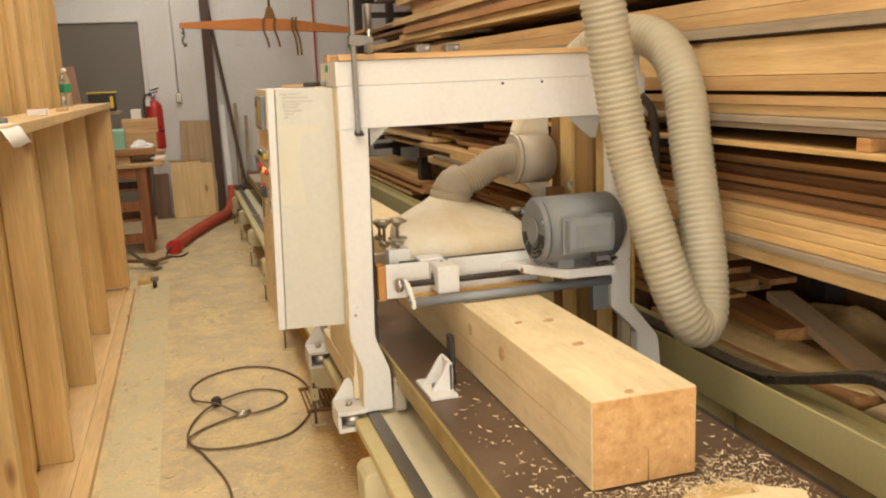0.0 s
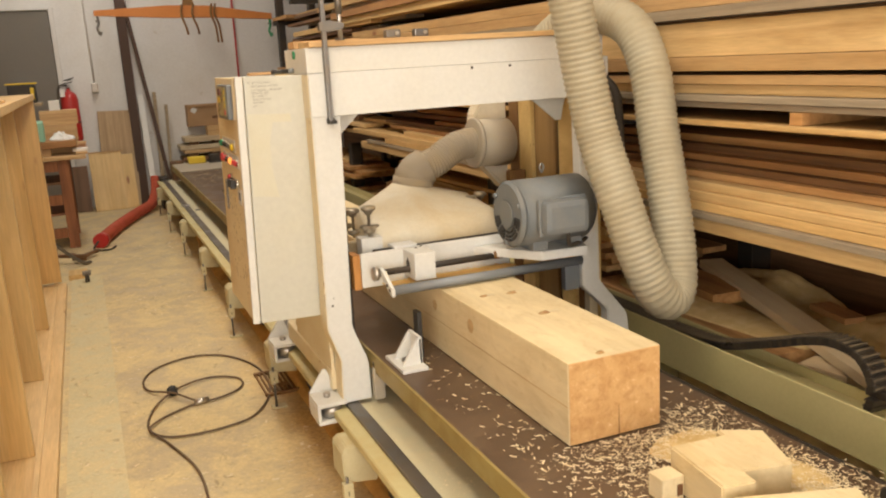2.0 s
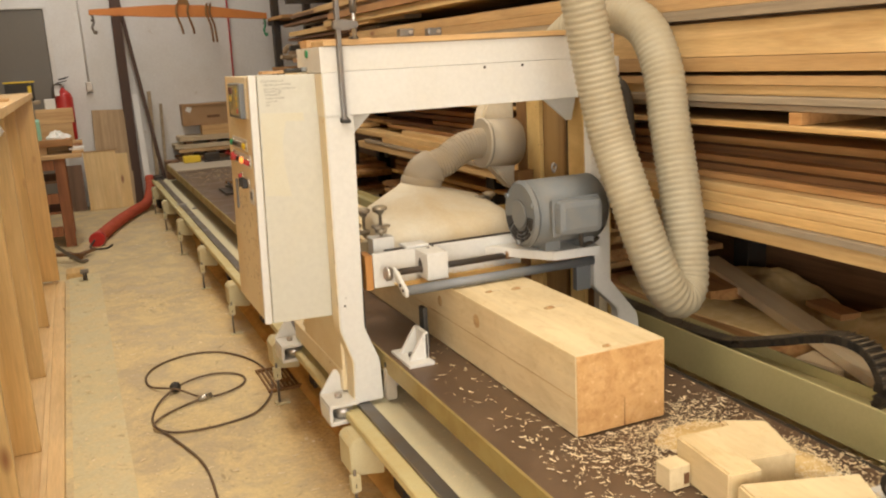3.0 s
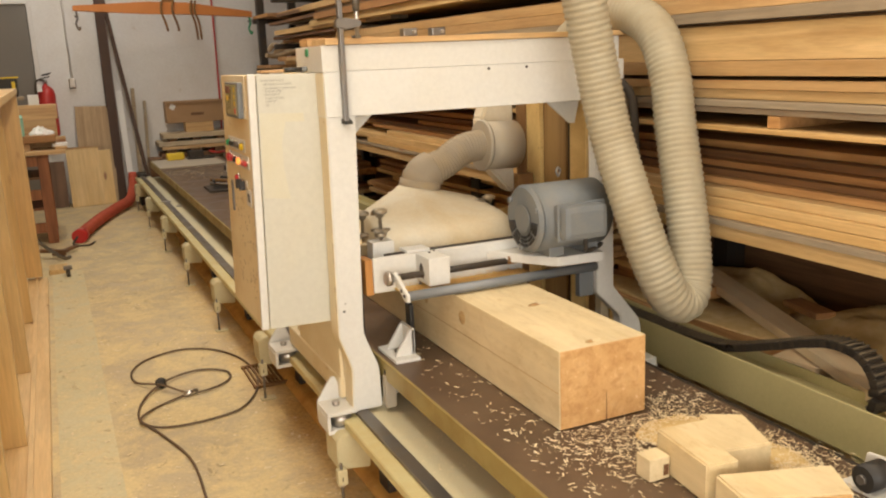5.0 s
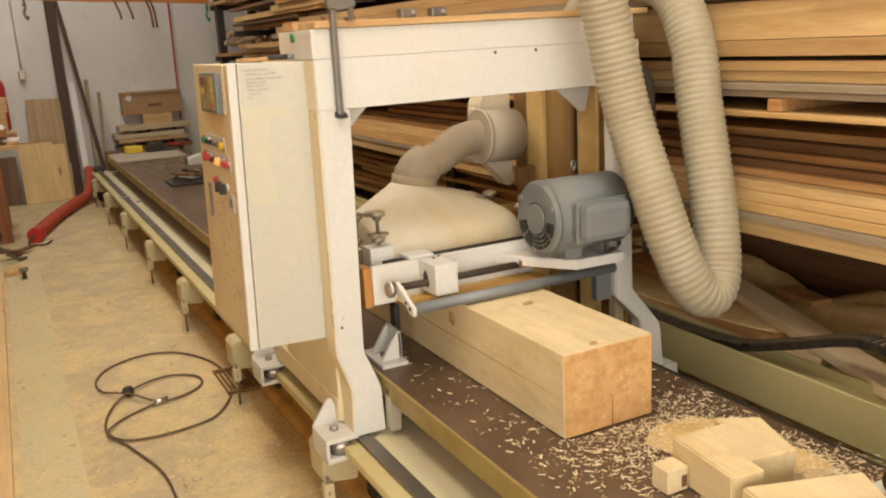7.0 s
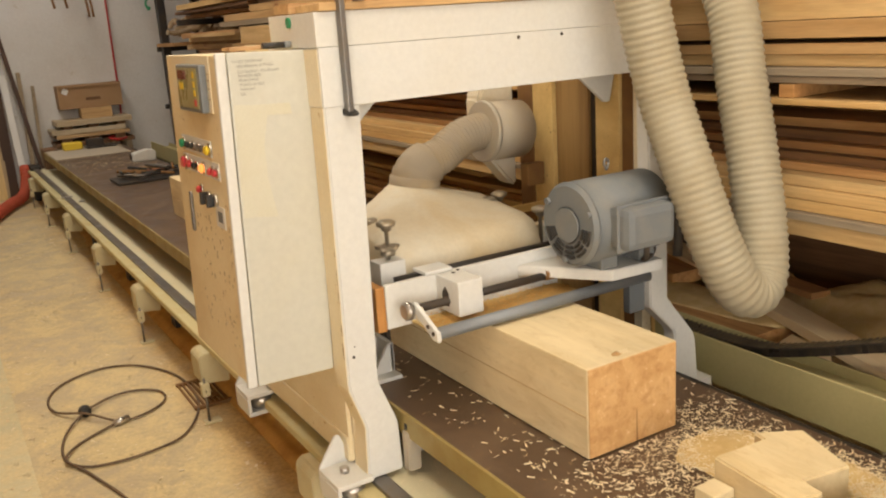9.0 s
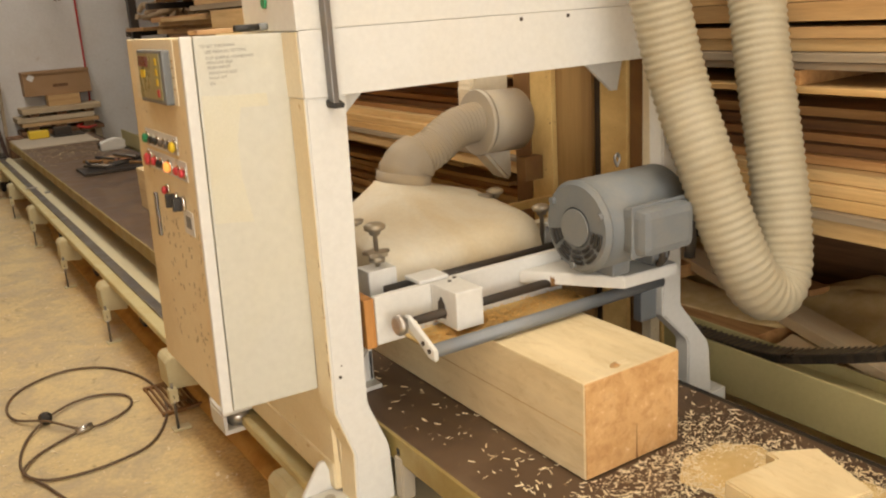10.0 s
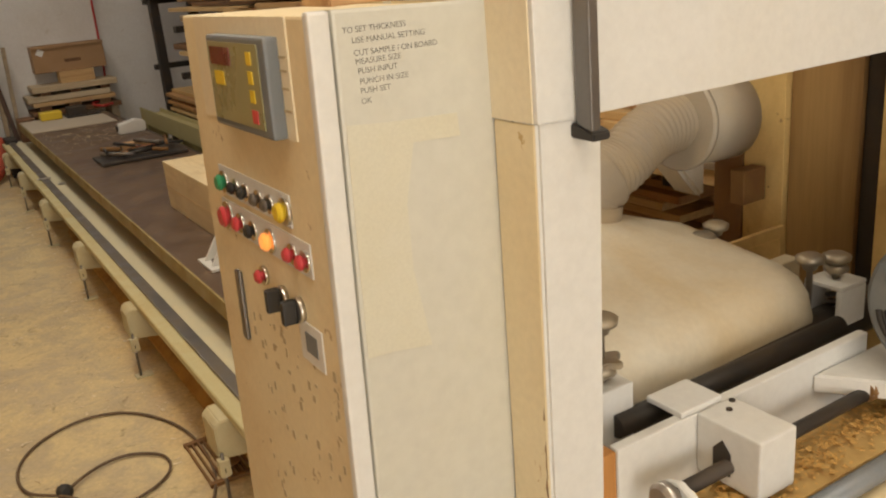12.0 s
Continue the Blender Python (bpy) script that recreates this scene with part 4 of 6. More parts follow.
    part("guide_strip", box(1.30, 1.52, 2.905, 2.915, 0.86, 0.888, 0.002), DUSTED, g, "dusty brass-coloured guide strip")
    # motor on its shelf
    sh = part("motor_shelf", prism([(1.06, 2.499), (1.222, 2.272), (1.405, 2.262), (1.435, 2.499)], "z", 0.790, 0.822, 0.003), WHITE, g, "white steel motor shelf")
    mo = part("motor", rod((1.15, 2.345, 0.957), (1.425, 2.345, 0.957), 0.117, seg=48, bevel=0.012), MOTOR, g, "grey electric motor")
    part("fan_cowl", rod((1.128, 2.345, 0.957), (1.152, 2.345, 0.957), 0.118, seg=48, bevel=0.01), MOTOR, mo)
    part("fan_hub", rod((1.122, 2.345, 0.957), (1.130, 2.345, 0.957), 0.052, seg=32, bevel=0.004), MOTOR, mo)
    for ring_r in (0.064, 0.078, 0.092):
        for k in range(5):
            a0 = radians(-178 + k * 35)
            pts = [Vector((1.1265, 2.345 + ring_r * math.cos(a0 + s * radians(27) / 5), 0.957 + ring_r * math.sin(a0 + s * radians(27) / 5))) for s in range(6)]
            part("vent_slot", tube(pts, 0.005, 6), BLACK, mo)
    part("end_bell", rod((1.424, 2.345, 0.957), (1.455, 2.345, 0.957), 0.108, 0.07, seg=40), MOTOR, mo)
    part("terminal_box", box(1.180, 1.352, 2.160, 2.245, 0.900, 1.017, 0.022), MOTOR, mo, "grey terminal box")
    part("box_lid", box(1.173, 1.359, 2.196, 2.204, 0.893, 1.024, 0.003), MOTOR, mo)
    part("lifting_eye", tube(spline([(1.27, 2.345, 1.09), (1.262, 2.345, 1.11), (1.27, 2.345, 1.122), (1.278, 2.345, 1.11), (1.27, 2.345, 1.09)], 6), 0.004, 8), STEEL, mo)
    for x in (1.225, 1.365):
        part("motor_foot", box(x - 0.03, x + 0.03, 2.285, 2.435, 0.8235, 0.866, 0.005), MOTOR, mo)
        part("foot_bolt", rod((x, 2.298, 0.867), (x, 2.298, 0.878), 0.011, seg=6), BRIGHT, mo)
    for a in (35, 155, 275):
        part("tie_bolt", rod((1.118, 2.345 + 0.1 * math.cos(radians(a)), 0.957 + 0.1 * math.sin(radians(a))), (1.13, 2.345 + 0.1 * math.cos(radians(a)), 0.957 + 0.1 * math.sin(radians(a))), 0.009, seg=8), MOTOR, mo)
    part("motor_cable", tube(spline([(1.29, 2.21, 0.906), (1.30, 2.22, 0.86), (1.33, 2.26, 0.835), (1.40, 2.30, 0.832), (1.47, 2.36, 0.835)], 8), 0.008, 8), RUBBER, mo)
    part("conduit", tube(spline([(1.60, 2.44, 1.40), (1.645, 2.43, 1.33), (1.66, 2.43, 1.15), (1.655, 2.43, 0.95), (1.64, 2.43, 0.75)], 8), 0.016, 10), RUBBER, g, "black power conduit")
    return g


G = gantry()


def cabinet(g):
    lean = Matrix.Translation((0.302, 2.55, 1.48)) @ pose(0, 0, 0, 0, 1.7, 0) @ Matrix.Translation((-0.31, -2.55, -1.48))
    def p(name, bm, mat, par, label=""):
        return part(name, bm, mat, par, label, lean)
    shift = lean @ Matrix.Translation((-0.028, -0.10, 0.022))
    def q(name, bm, mat, par, label=""):
        return part(name, bm, mat, par, label, shift)
    body = p("control_cabinet", box(0.284, 0.513, 2.565, 3.022, 0.655, 1.478, 0.004), CABSIDE, g, "cream control cabinet with a push-button side panel")
    p("cabinet_door", box(0.3065, 0.515, 2.550, 2.5635, 0.650, 1.482, 0.004), CAB, body, "grey-white cabinet door with handwritten notes")
    p("door_edge", box(0.2785, 0.3035, 2.548, 2.5635, 0.650, 1.482, 0.004), WHITE, body, "white rounded door edge strip")
    p("glue_stain", prism([(0.311, 1.362), (0.362, 1.359), (0.452, 1.358), (0.455, 1.331), (0.392, 1.332), (0.378, 1.263), (0.380, 1.181), (0.398, 1.082), (0.345, 1.088), (0.311, 1.089)], "y", 2.5490, 2.5499), STAIN, body, "yellowed glue stain from a removed notice")
    # panel side facing the aisle
    q("panel_plate", box(0.3095, 0.3118, 2.72, 3.06, 1.318, 1.455), CREAM, body)
    h = q("operator_display", box(0.292, 0.3117, 2.745, 2.955, 1.318, 1.434, 0.004), MOTOR, body, "grey-framed operator display")
    q("display_face", box(0.2905, 0.2919, 2.765, 2.945, 1.328, 1.426), SCREEN, h)
    q("display_window", box(0.2892, 0.2904, 2.86, 2.935, 1.398, 1.420), MAROON, h)
    for i in range(3):
        q("display_key", box(0.2892, 0.2904, 2.785 + i * 0.0, 2.80, 1.358 + i * 0.022, 1.373 + i * 0.022), YELLOW, h)
    q("display_key", box(0.2892, 0.2904, 2.89, 2.925, 1.373, 1.390), YELLOW, h)
    q("display_key", box(0.2892, 0.2904, 2.782, 2.80, 1.334, 1.350), PINK, h)
    def button(name, y, z, r, mat, label="", deep=0.013):
        k = q(name, rod((0.3115, y, z), (0.3065, y, z), r * 1.05, seg=20), CHROME, body, label)
        q("button_cap", rod((0.3064, y, z), (0.3065 - deep * 0.8, y, z), r * 0.74, seg=20, bevel=0.003), mat, k)
    for y, r, mat, lab in ((3.016, 0.016, GREEN, "green push button"), (2.965, 0.012, BLACK, "black push button"), (2.925, 0.012, BLACK, "black push button"), (2.875, 0.012, STEEL, "selector switch"), (2.835, 0.012, STEEL, "selector switch"), (2.785, 0.017, YELLOW, "yellow push button")):
        button("push_button", y, 1.224, r, mat, lab)
    for y, r, mat, lab in ((3.02, 0.021, PINK, "red mushroom button"), (2.965, 0.014, PINK, "red push button"), (2.915, 0.013, BLACK, "black push button"), (2.85, 0.016, LIT, "lit orange lamp button"), (2.775, 0.013, PINK, "red push button"), (2.735, 0.013, PINK, "red push button")):
        button("push_button", y, 1.172, r, mat, lab)
    button("push_button", 2.895, 1.112, 0.013, PINK, "small red push button")
    for y in (2.83, 2.775):
        k = q("selector_switch", rod((0.3115, y, 1.098), (0.304, y, 1.098), 0.017, seg=20), CHROME, body, "black selector switch")
        q("switch_lever", box(0.285, 0.3039, y - 0.006, y + 0.006, 1.082, 1.114, 0.003), BLACK, k)
    q("label_plate", box(0.310, 0.3118, 2.715, 2.785, 1.03, 1.085), WHITE, body)
    q("label_window", box(0.3088, 0.3098, 2.73, 2.765, 1.045, 1.072), MOTOR, body)
    q("label_strip", box(0.310, 0.3118, 2.77, 3.04, 1.205, 1.247), WHITE, body)
    q("label_strip", box(0.310, 0.3118, 2.72, 3.045, 1.152, 1.196), WHITE, body)
    q("latch", box(0.305, 0.3117, 3.0, 3.02, 0.98, 1.09, 0.003), STEEL, body, "steel cabinet latch")
    rng = random.Random(3)
    for _ in range(80):
        y, z, w = rng.uniform(2.68, 2.98), rng.choice((1.04, 1.015, 0.99, 0.955, 0.92, 0.885, 0.80, 0.765, 0.73)), rng.uniform(0.003, 0.010)
        z += rng.uniform(-0.02, 0.02)
        q("smudged_mark", box(0.3112, 0.3119, y, y + w, z, z + rng.uniform(0.003, 0.014)), SMUDGE, body)
    for z in (1.41, 1.395, 1.375, 1.35):
        q("smudged_mark", box(0.3085, 0.3094, 2.725, 2.752, z, z + 0.003), SMUDGE, body)
    door_text = (("TO SET THICKNESS", 0.317, 1.4575), ("USE MANUAL SETTING", 0.327, 1.4465), ("CUT SAMPLE / ON BOARD", 0.328, 1.4335), ("MEASURE SIZE", 0.329, 1.4245), ("PUSH INPUT", 0.331, 1.4145), ("PUNCH IN SIZE", 0.332, 1.4035), ("PUSH SET", 0.332, 1.3935), ("OK", 0.332, 1.3825))
    origin = root_of(g).location
    for text, x, z in door_text:
        data = bpy.data.curves.new("door_note", "FONT")
        data.body, data.size, data.extrude = text, 0.0088, 0.0001
        data.materials.append(INK)
        ob = new("door_note", data)
        ob.parent = body
        ob.matrix_basis = Matrix.Translation(-origin) @ lean @ pose(x, 2.5496, z, 90, 0, 0) @ pose(0, 0, 0, 0, 0, 1.5)
    p("cabinet_gland", rod((0.40, 2.80, 0.63), (0.40, 2.80, 0.654), 0.018, seg=12), BLACK, body)


cabinet(G)


def big_hose():
    d = thing("dust_hose", (1.5, 2.2, 0.5), "large tan corrugated dust extraction hose hanging in a loop", "hose")
    HOSES.append(d)
    pts = [(1.11, 2.25, 2.6), (1.215, 2.235, 2.0), (1.295, 2.225, 1.67), (1.345, 2.22, 1.45), (1.385, 2.19, 1.23), (1.412, 2.11, 1.02), (1.448, 2.06, 0.85), (1.50, 2.03, 0.72), (1.565, 2.03, 0.675), (1.618, 2.05, 0.72), (1.637, 2.08, 0.85), (1.648, 2.13, 1.03), (1.662, 2.20, 1.25), (1.672, 2.25, 1.43), (1.672, 2.33, 1.57), (1.665, 2.46, 1.635), (1.65, 2.64, 1.63), (1.635, 2.80, 1.55), (1.63, 2.86, 1.48)]
    part("hose_wall", ribbed(spline(pts, 14), 0.070, 0.020, 0.0047, 28), HOSE, d)
    part("hose_cuff", rod((1.633, 2.83, 1.52), (1.628, 2.875, 1.455), 0.078, seg=28, bevel=0.004), COLLAR, d, "grey sheet hose cuff")


big_hose()


def top_board():
    d = solid("loose_board", box(0.50, 1.665, 2.455, 2.60, 1.5612, 1.580, 0.003), PINE_X, "thin reddish board lying on the gantry beam", "board")
    MOVERS.append((d, 1.0))
    d = solid("loose_board", prism([(0.49, 2.62), (0.72, 2.61), (0.75, 2.74), (0.50, 2.75)], "z", 1.5612, 1.587, 0.003), PINE_X, "short board end lying on the gantry beam", "board")
    MOVERS.append((d, 1.0))
    for x, y in ((0.80, 2.50), (0.91, 2.52)):
        d = thing("small_clamp", (x, y, 1.5805), "small dark steel clamp block on the board", "clamp", "clamps on the beam")
        part("clamp_body", box(x - 0.025, x + 0.025, y - 0.018, y + 0.018, 1.5805, 1.607, 0.004), STEEL, d)
        part("clamp_screw", rod((x + 0.01, y - 0.03, 1.595), (x + 0.01, y + 0.03, 1.595), 0.006, seg=8), BRIGHT, d)
        MOVERS.append((d, 1.0))
    d = solid("loose_board", prism([(0.33, 2.62), (0.45, 2.60), (0.46, 2.70), (0.34, 2.72)], "z", 1.4825, 1.492, 0.002), PINE_X, "small wood scrap lying on the cabinet", "board")
    MOVERS.append((d, 1.0))
    d = thing("marker_pen", (0.42, 2.59, 1.482), "dark marker pen lying on the cabinet", "pen")
    part("pen_barrel", rod((0.40, 2.585, 1.4905), (0.455, 2.59, 1.4905), 0.0075, seg=12), BLACK, d)
    part("pen_cap", rod((0.456, 2.59, 1.4905), (0.475, 2.592, 1.4905), 0.0085, seg=12), MOTOR, d)
    MOVERS.append((d, 1.0))


top_board()


def bar_clamp():
    d = thing("bar_clamp", (0.555, 2.44, 1.33), "dark steel bar clamp gripping the gantry beam", "clamp")
    MOVERS.append((d, 1.0))
    part("clamp_bar", box(0.543, 0.557, 2.435, 2.461, 1.325, 1.80, 0.002), STEEL, d)
    part("fixed_jaw", prism([(2.43, 1.315), (2.60, 1.318), (2.60, 1.333), (2.46, 1.333), (2.43, 1.325)], "x", 0.541, 0.567, 0.002), BLACK, d)
    sl = part("sliding_jaw", prism([(0.534, 1.612), (0.568, 1.606), (0.616, 1.616), (0.616, 1.632), (0.568, 1.642), (0.534, 1.638)], "y", 2.432, 2.463, 0.003), STEEL, d)
    part("clamp_screw", rod((0.605, 2.448, 1.58), (0.605, 2.448, 1.72), 0.008, seg=12), BRIGHT, sl)
    part("screw_handle", rod((0.605, 2.448, 1.66), (0.605, 2.448, 1.74), 0.012, seg=12, bevel=0.003), STEEL, sl)
    part("screw_pad", rod((0.605, 2.46, 1.5805), (0.605, 2.46, 1.588), 0.016, seg=14), STEEL, sl)


bar_clamp()


def cable_chain():
    d = thing("cable_chain", (1.87, 2.0, 0.385), "black plastic cable carrier chain curling out of its trough", "cable chain")
    MOVERS.append((d, 0.6))
    line = even(spline([(1.865, 3.2, 0.405), (1.865, 2.6, 0.403), (1.865, 2.35, 0.405), (1.865, 2.15, 0.425), (1.865, 1.94, 0.492), (1.865, 1.76, 0.558), (1.865, 1.66, 0.582), (1.866, 1.57, 0.572), (1.867, 1.52, 0.525), (1.868, 1.505, 0.46), (1.868, 1.52, 0.402)], 14), 0.022)
    for a, c in zip(line, line[1:]):
        bm = prism([(-0.036, -0.014), (0.036, -0.014), (0.036, 0.012), (0.030, 0.014), (-0.030, 0.014), (-0.036, 0.012)], "y", -0.0115, 0.0115, 0.002)
        bm.transform(Matrix.Translation((a + c) / 2) @ (c - a).to_track_quat("Y", "Z").to_matrix().to_4x4())
        m = Matrix.Translation((a + c) / 2) @ (c - a).to_track_quat("Y", "Z").to_matrix().to_4x4()
        link = part("chain_link", bm, CHAINBLACK, d)
        bar = box(-0.0365, 0.0365, -0.0035, 0.0035, 0.0142, 0.0175, 0.001)
        bar.transform(m)
        part("cross_bar", bar, CHAINEDGE, link)


cable_chain()


# ---- lumber rack along the east side ----
def board(x0, x1, y0, y1, z0, z1, mat, label, name="lumber_board", group="boards in the rack", tilt=0.0, yaw=0.0, bevel=0.002):
    bm = box(-(x1 - x0) / 2, (x1 - x0) / 2, -(y1 - y0) / 2, (y1 - y0) / 2, 0, z1 - z0, bevel)
    me = bpy.data.meshes.new(name)
    bm.to_mesh(me)
    bm.free()
    me.materials.append(mat)
    ob = new(name, me)
    ob.matrix_basis = pose((x0 + x1) / 2, (y0 + y1) / 2, z0, tilt, 0, yaw)
    return tagged(ob, label, "board", group)


def lumber_rack():
    d = thing("lumber_rack", (2.4, 4.5, 0), "dark steel cantilever lumber rack full of boards", "rack")
    for y in (0.35, 3.1, 5.9, 8.6):
        part("rack_post", box(2.72, 2.84, y, y + 0.10, 0, 3.2, 0.004), DARKSTEEL, d)
        for z in (0.79, 1.172, 1.64, 2.10):
            part("rack_arm", box(1.86, 2.718, y + 0.01, y + 0.09, z, z + 0.052, 0.004), DARKSTEEL, d)
    part("rack_post", box(1.98, 2.06, 9.82, 9.92, 0, 3.2, 0.004), DARKSTEEL, d)
    part("rack_post", box(2.35, 2.43, 9.82, 9.92, 0, 3.2, 0.004), DARKSTEEL, d)
    for z in (0.79, 1.40, 1.95, 2.35):
        part("rack_arm", box(1.95, 2.85, 9.925, 9.985, z, z + 0.05, 0.004), DARKSTEEL, d)
    for y in (1.36, 4.4, 7.3):
        part("rack_leg", box(1.98, 2.08, y, y + 0.11, 0, 0.788, 0.004), DARKSTEEL, d)


lumber_rack()

def driftwood_shelf():
    """The end bay: a plank shelf with gnarled crooked pieces lying on it."""
    board(2.02, 2.80, 9.30, 10.0, 1.451, 1.486, CEDAR_Y, "brown plank shelf at the end of the rack", "shelf_plank", "shelf planks")
    board(2.02, 2.80, 9.30, 10.0, 2.001, 2.036, CEDAR_Y, "brown plank shelf at the end of the rack", "shelf_plank", "shelf planks")
    rng = random.Random(77)
    for i in range(9):
        x, y, a, n = 2.16 + (i % 5) * 0.13, 9.42 + 0.16 * (i // 5), rng.uniform(-0.9, 0.9), rng.uniform(0.14, 0.24)
        z = 1.487 + 0.035 + 0.075 * (i // 5) + 0.03 * (i % 2)
        knots_ = [(x + n * f * math.cos(a) + rng.uniform(-0.03, 0.03), y + 0.5 * n * f * math.sin(a), z + 0.035 + rng.uniform(-0.03, 0.05) * abs(f) + 0.10 * (f + 1) * rng.random() * 0.5) for f in (-1, -0.5, 0, 0.5, 1)]
        line = spline(knots_, 5)
        radii = [0.034 * (1.0 - 0.5 * abs(k / len(line) - 0.5)) * rng.uniform(0.75, 1.2) for k in range(len(line))]
        solid("driftwood", tube(line, radii, 9), DRIFT, "gnarled pale driftwood piece on the end shelf", "driftwood", "driftwood on the shelf")
    board(2.52, 2.62, 9.50, 9.54, 1.487, 1.95, DARK_Y, "dark board standing on the end shelf", "standing_board", "boards on the shelf")
    board(2.64, 2.70, 9.52, 9.56, 1.487, 1.90, CEDAR_Y, "reddish board standing on the end shelf", "standing_board", "boards on the shelf")


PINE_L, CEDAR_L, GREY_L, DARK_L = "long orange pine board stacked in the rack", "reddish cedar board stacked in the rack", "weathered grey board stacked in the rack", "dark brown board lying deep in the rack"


def stack(z, rows, rng):
    """Rows of boards from the bottom up: thickness, front, colour, then the ends along the wall."""
    for th, front, mat, label, y0, y1, cols in rows:
        x = front
        for c in range(cols):
            w = rng.uniform(0.16, 0.26)
            if x + w > 2.7:
                break
            j = rng.uniform(-0.15, 0.15)
            board(x + rng.uniform(0, 0.022), x + w - 0.004, y0 + j, y1 + j, z + 0.001, z + th - 0.001, mat, label, yaw=rng.uniform(-0.12, 0.12) if c == 0 else 0)
            x += w + rng.uniform(0, 0.01)
        z += th
    return z


def rack_boards():
    rng = random.Random(11)
    # lower bay, standing on the arms at 0.842
    stack(0.8425, [
        (0.050, 1.780, PINE_Y, PINE_L, -0.6, 6.4, 4),
        (0.024, 1.775, GREY_Y, GREY_L, -0.3, 6.2, 4),
        (0.034, 1.785, PINE_Y, PINE_L, -0.5, 5.9, 4),
        (0.034, 1.800, PINE_Y, PINE_L, -0.4, 6.5, 3),
        (0.032, 1.83, PINE_Y, PINE_L, 0.0, 5.6, 3),
        (0.026, 1.88, CEDAR_Y, CEDAR_L, -0.5, 6.0, 3),
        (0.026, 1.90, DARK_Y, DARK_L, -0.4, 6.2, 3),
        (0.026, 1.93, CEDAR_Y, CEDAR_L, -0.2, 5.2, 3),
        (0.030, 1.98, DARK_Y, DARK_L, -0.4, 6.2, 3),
        (0.030, 2.03, CEDAR_Y, CEDAR_L, -0.3, 5.8, 2)], rng)
    # thin shelf board with spacer blocks under the next bay
    board(1.775, 2.2, -0.5, 7.8, 1.2265, 1.2435, PINE_Y, "thin pale shelf board across the rack arms")
    for y in (0.55, 1.90, 4.6, 7.0):
        board(1.79, 2.15, y, y + 0.05, 1.245, 1.284, CEDAR_Y, "short spacer block between the layers of boards", "spacer_block", "spacer blocks")
        board(2.16, 2.6, y, y + 0.05, 1.245, 1.284, CEDAR_Y, "short spacer block between the layers of boards", "spacer_block", "spacer blocks")
    z = stack(1.2855, [
        (0.021, 1.790, GREY_Y, GREY_L, -0.6, 6.8, 4),
        (0.024, 1.778, GREY_Y, GREY_L, -0.4, 6.9, 4),
        (0.034, 1.800, PINE_Y, PINE_L, -0.6, 7.1, 4),
        (0.032, 1.786, PINE_Y, PINE_L, -0.3, 6.6, 4)], rng)
    z = stack(1.409, [
        (0.050, 1.778, PINE_Y, PINE_L, -0.6, 6.9, 4),
        (0.118, 1.782, PINE_Y, "deep orange fir beam stacked in the rack", -0.6, 6.6, 3),
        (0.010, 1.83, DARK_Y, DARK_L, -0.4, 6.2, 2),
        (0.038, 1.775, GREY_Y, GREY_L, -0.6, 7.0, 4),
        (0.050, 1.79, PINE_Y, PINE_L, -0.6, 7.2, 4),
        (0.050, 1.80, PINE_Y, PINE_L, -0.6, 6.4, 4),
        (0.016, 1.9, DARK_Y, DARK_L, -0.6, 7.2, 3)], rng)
    stack(1.80, [
        (0.05, 1.80, PINE_Y, PINE_L, -0.6, 7.2, 4),
        (0.05, 1.79, CEDAR_Y, CEDAR_L, -0.5, 6.9, 4),
        (0.04, 1.85, GREY_Y, GREY_L, -0.5, 7.1, 3),
        (0.05, 1.82, PINE_Y, PINE_L, -0.6, 7.4, 3),
        (0.10, 1.84, CEDAR_Y, "deep orange fir beam stacked in the rack", -0.6, 7.0, 3),
        (0.05, 1.80, PINE_Y, PINE_L, -0.5, 7.3, 4)], rng)
    # farther bays, uneven heaps
    for i in range(60):
        lvl = rng.choice((0.845, 1.23, 1.70, 2.16))
        y0 = rng.uniform(5.4, 6.9)
        y1 = min(8.9, y0 + rng.uniform(2.0, 3.0))
        x0 = rng.uniform(1.84, 2.45)
        th = rng.choice((0.025, 0.03, 0.045))
        k = i // 4 % 9
        mat, lab = rng.choice(((PINE_Y, PINE_L), (CEDAR_Y, CEDAR_L), (PINE_Y, PINE_L), (GREY_Y, GREY_L), (DARK_Y, DARK_L)))
        board(x0, x0 + rng.uniform(0.10, 0.22), y0, y1, lvl + 0.004 + k * 0.036, lvl + 0.004 + k * 0.036 + th, mat, lab, yaw=rng.uniform(-1.2, 1.2))
    # loose boards seen through the gantry: a laid stack on low trestles with a sloping heap on it
    low = random.Random(19)
    stack(0.457, [(0.03, 1.99 + 0.02 * k + low.uniform(-0.03, 0.03), *low.choice(((PINE_Y, "orange board in the low stack"), (CEDAR_Y, "reddish board in the low stack"))), 3.25 + low.uniform(-0.2, 0.2), 6.5 + low.uniform(-0.4, 0.4), 3) for k in range(8)], low)
    for i in range(10):
        x0 = 2.05 + rng.uniform(-0.08, 0.35)
        y0 = rng.uniform(3.4, 4.0)
        z = 0.70 + (i % 5) * 0.021
        mat, lab = rng.choice(((PINE_Y, "loose orange board in a low heap"), (CEDAR_Y, "loose reddish board in a low heap"), (PINE_Y, "loose pale board in a low heap")))
        board(x0, x0 + rng.uniform(0.08, 0.16), y0, y0 + rng.uniform(1.8, 2.7), z, z + 0.02, mat, lab, group="boards in the low heap", yaw=rng.uniform(-2.5, 3.5), tilt=rng.uniform(-0.6, 0.8))
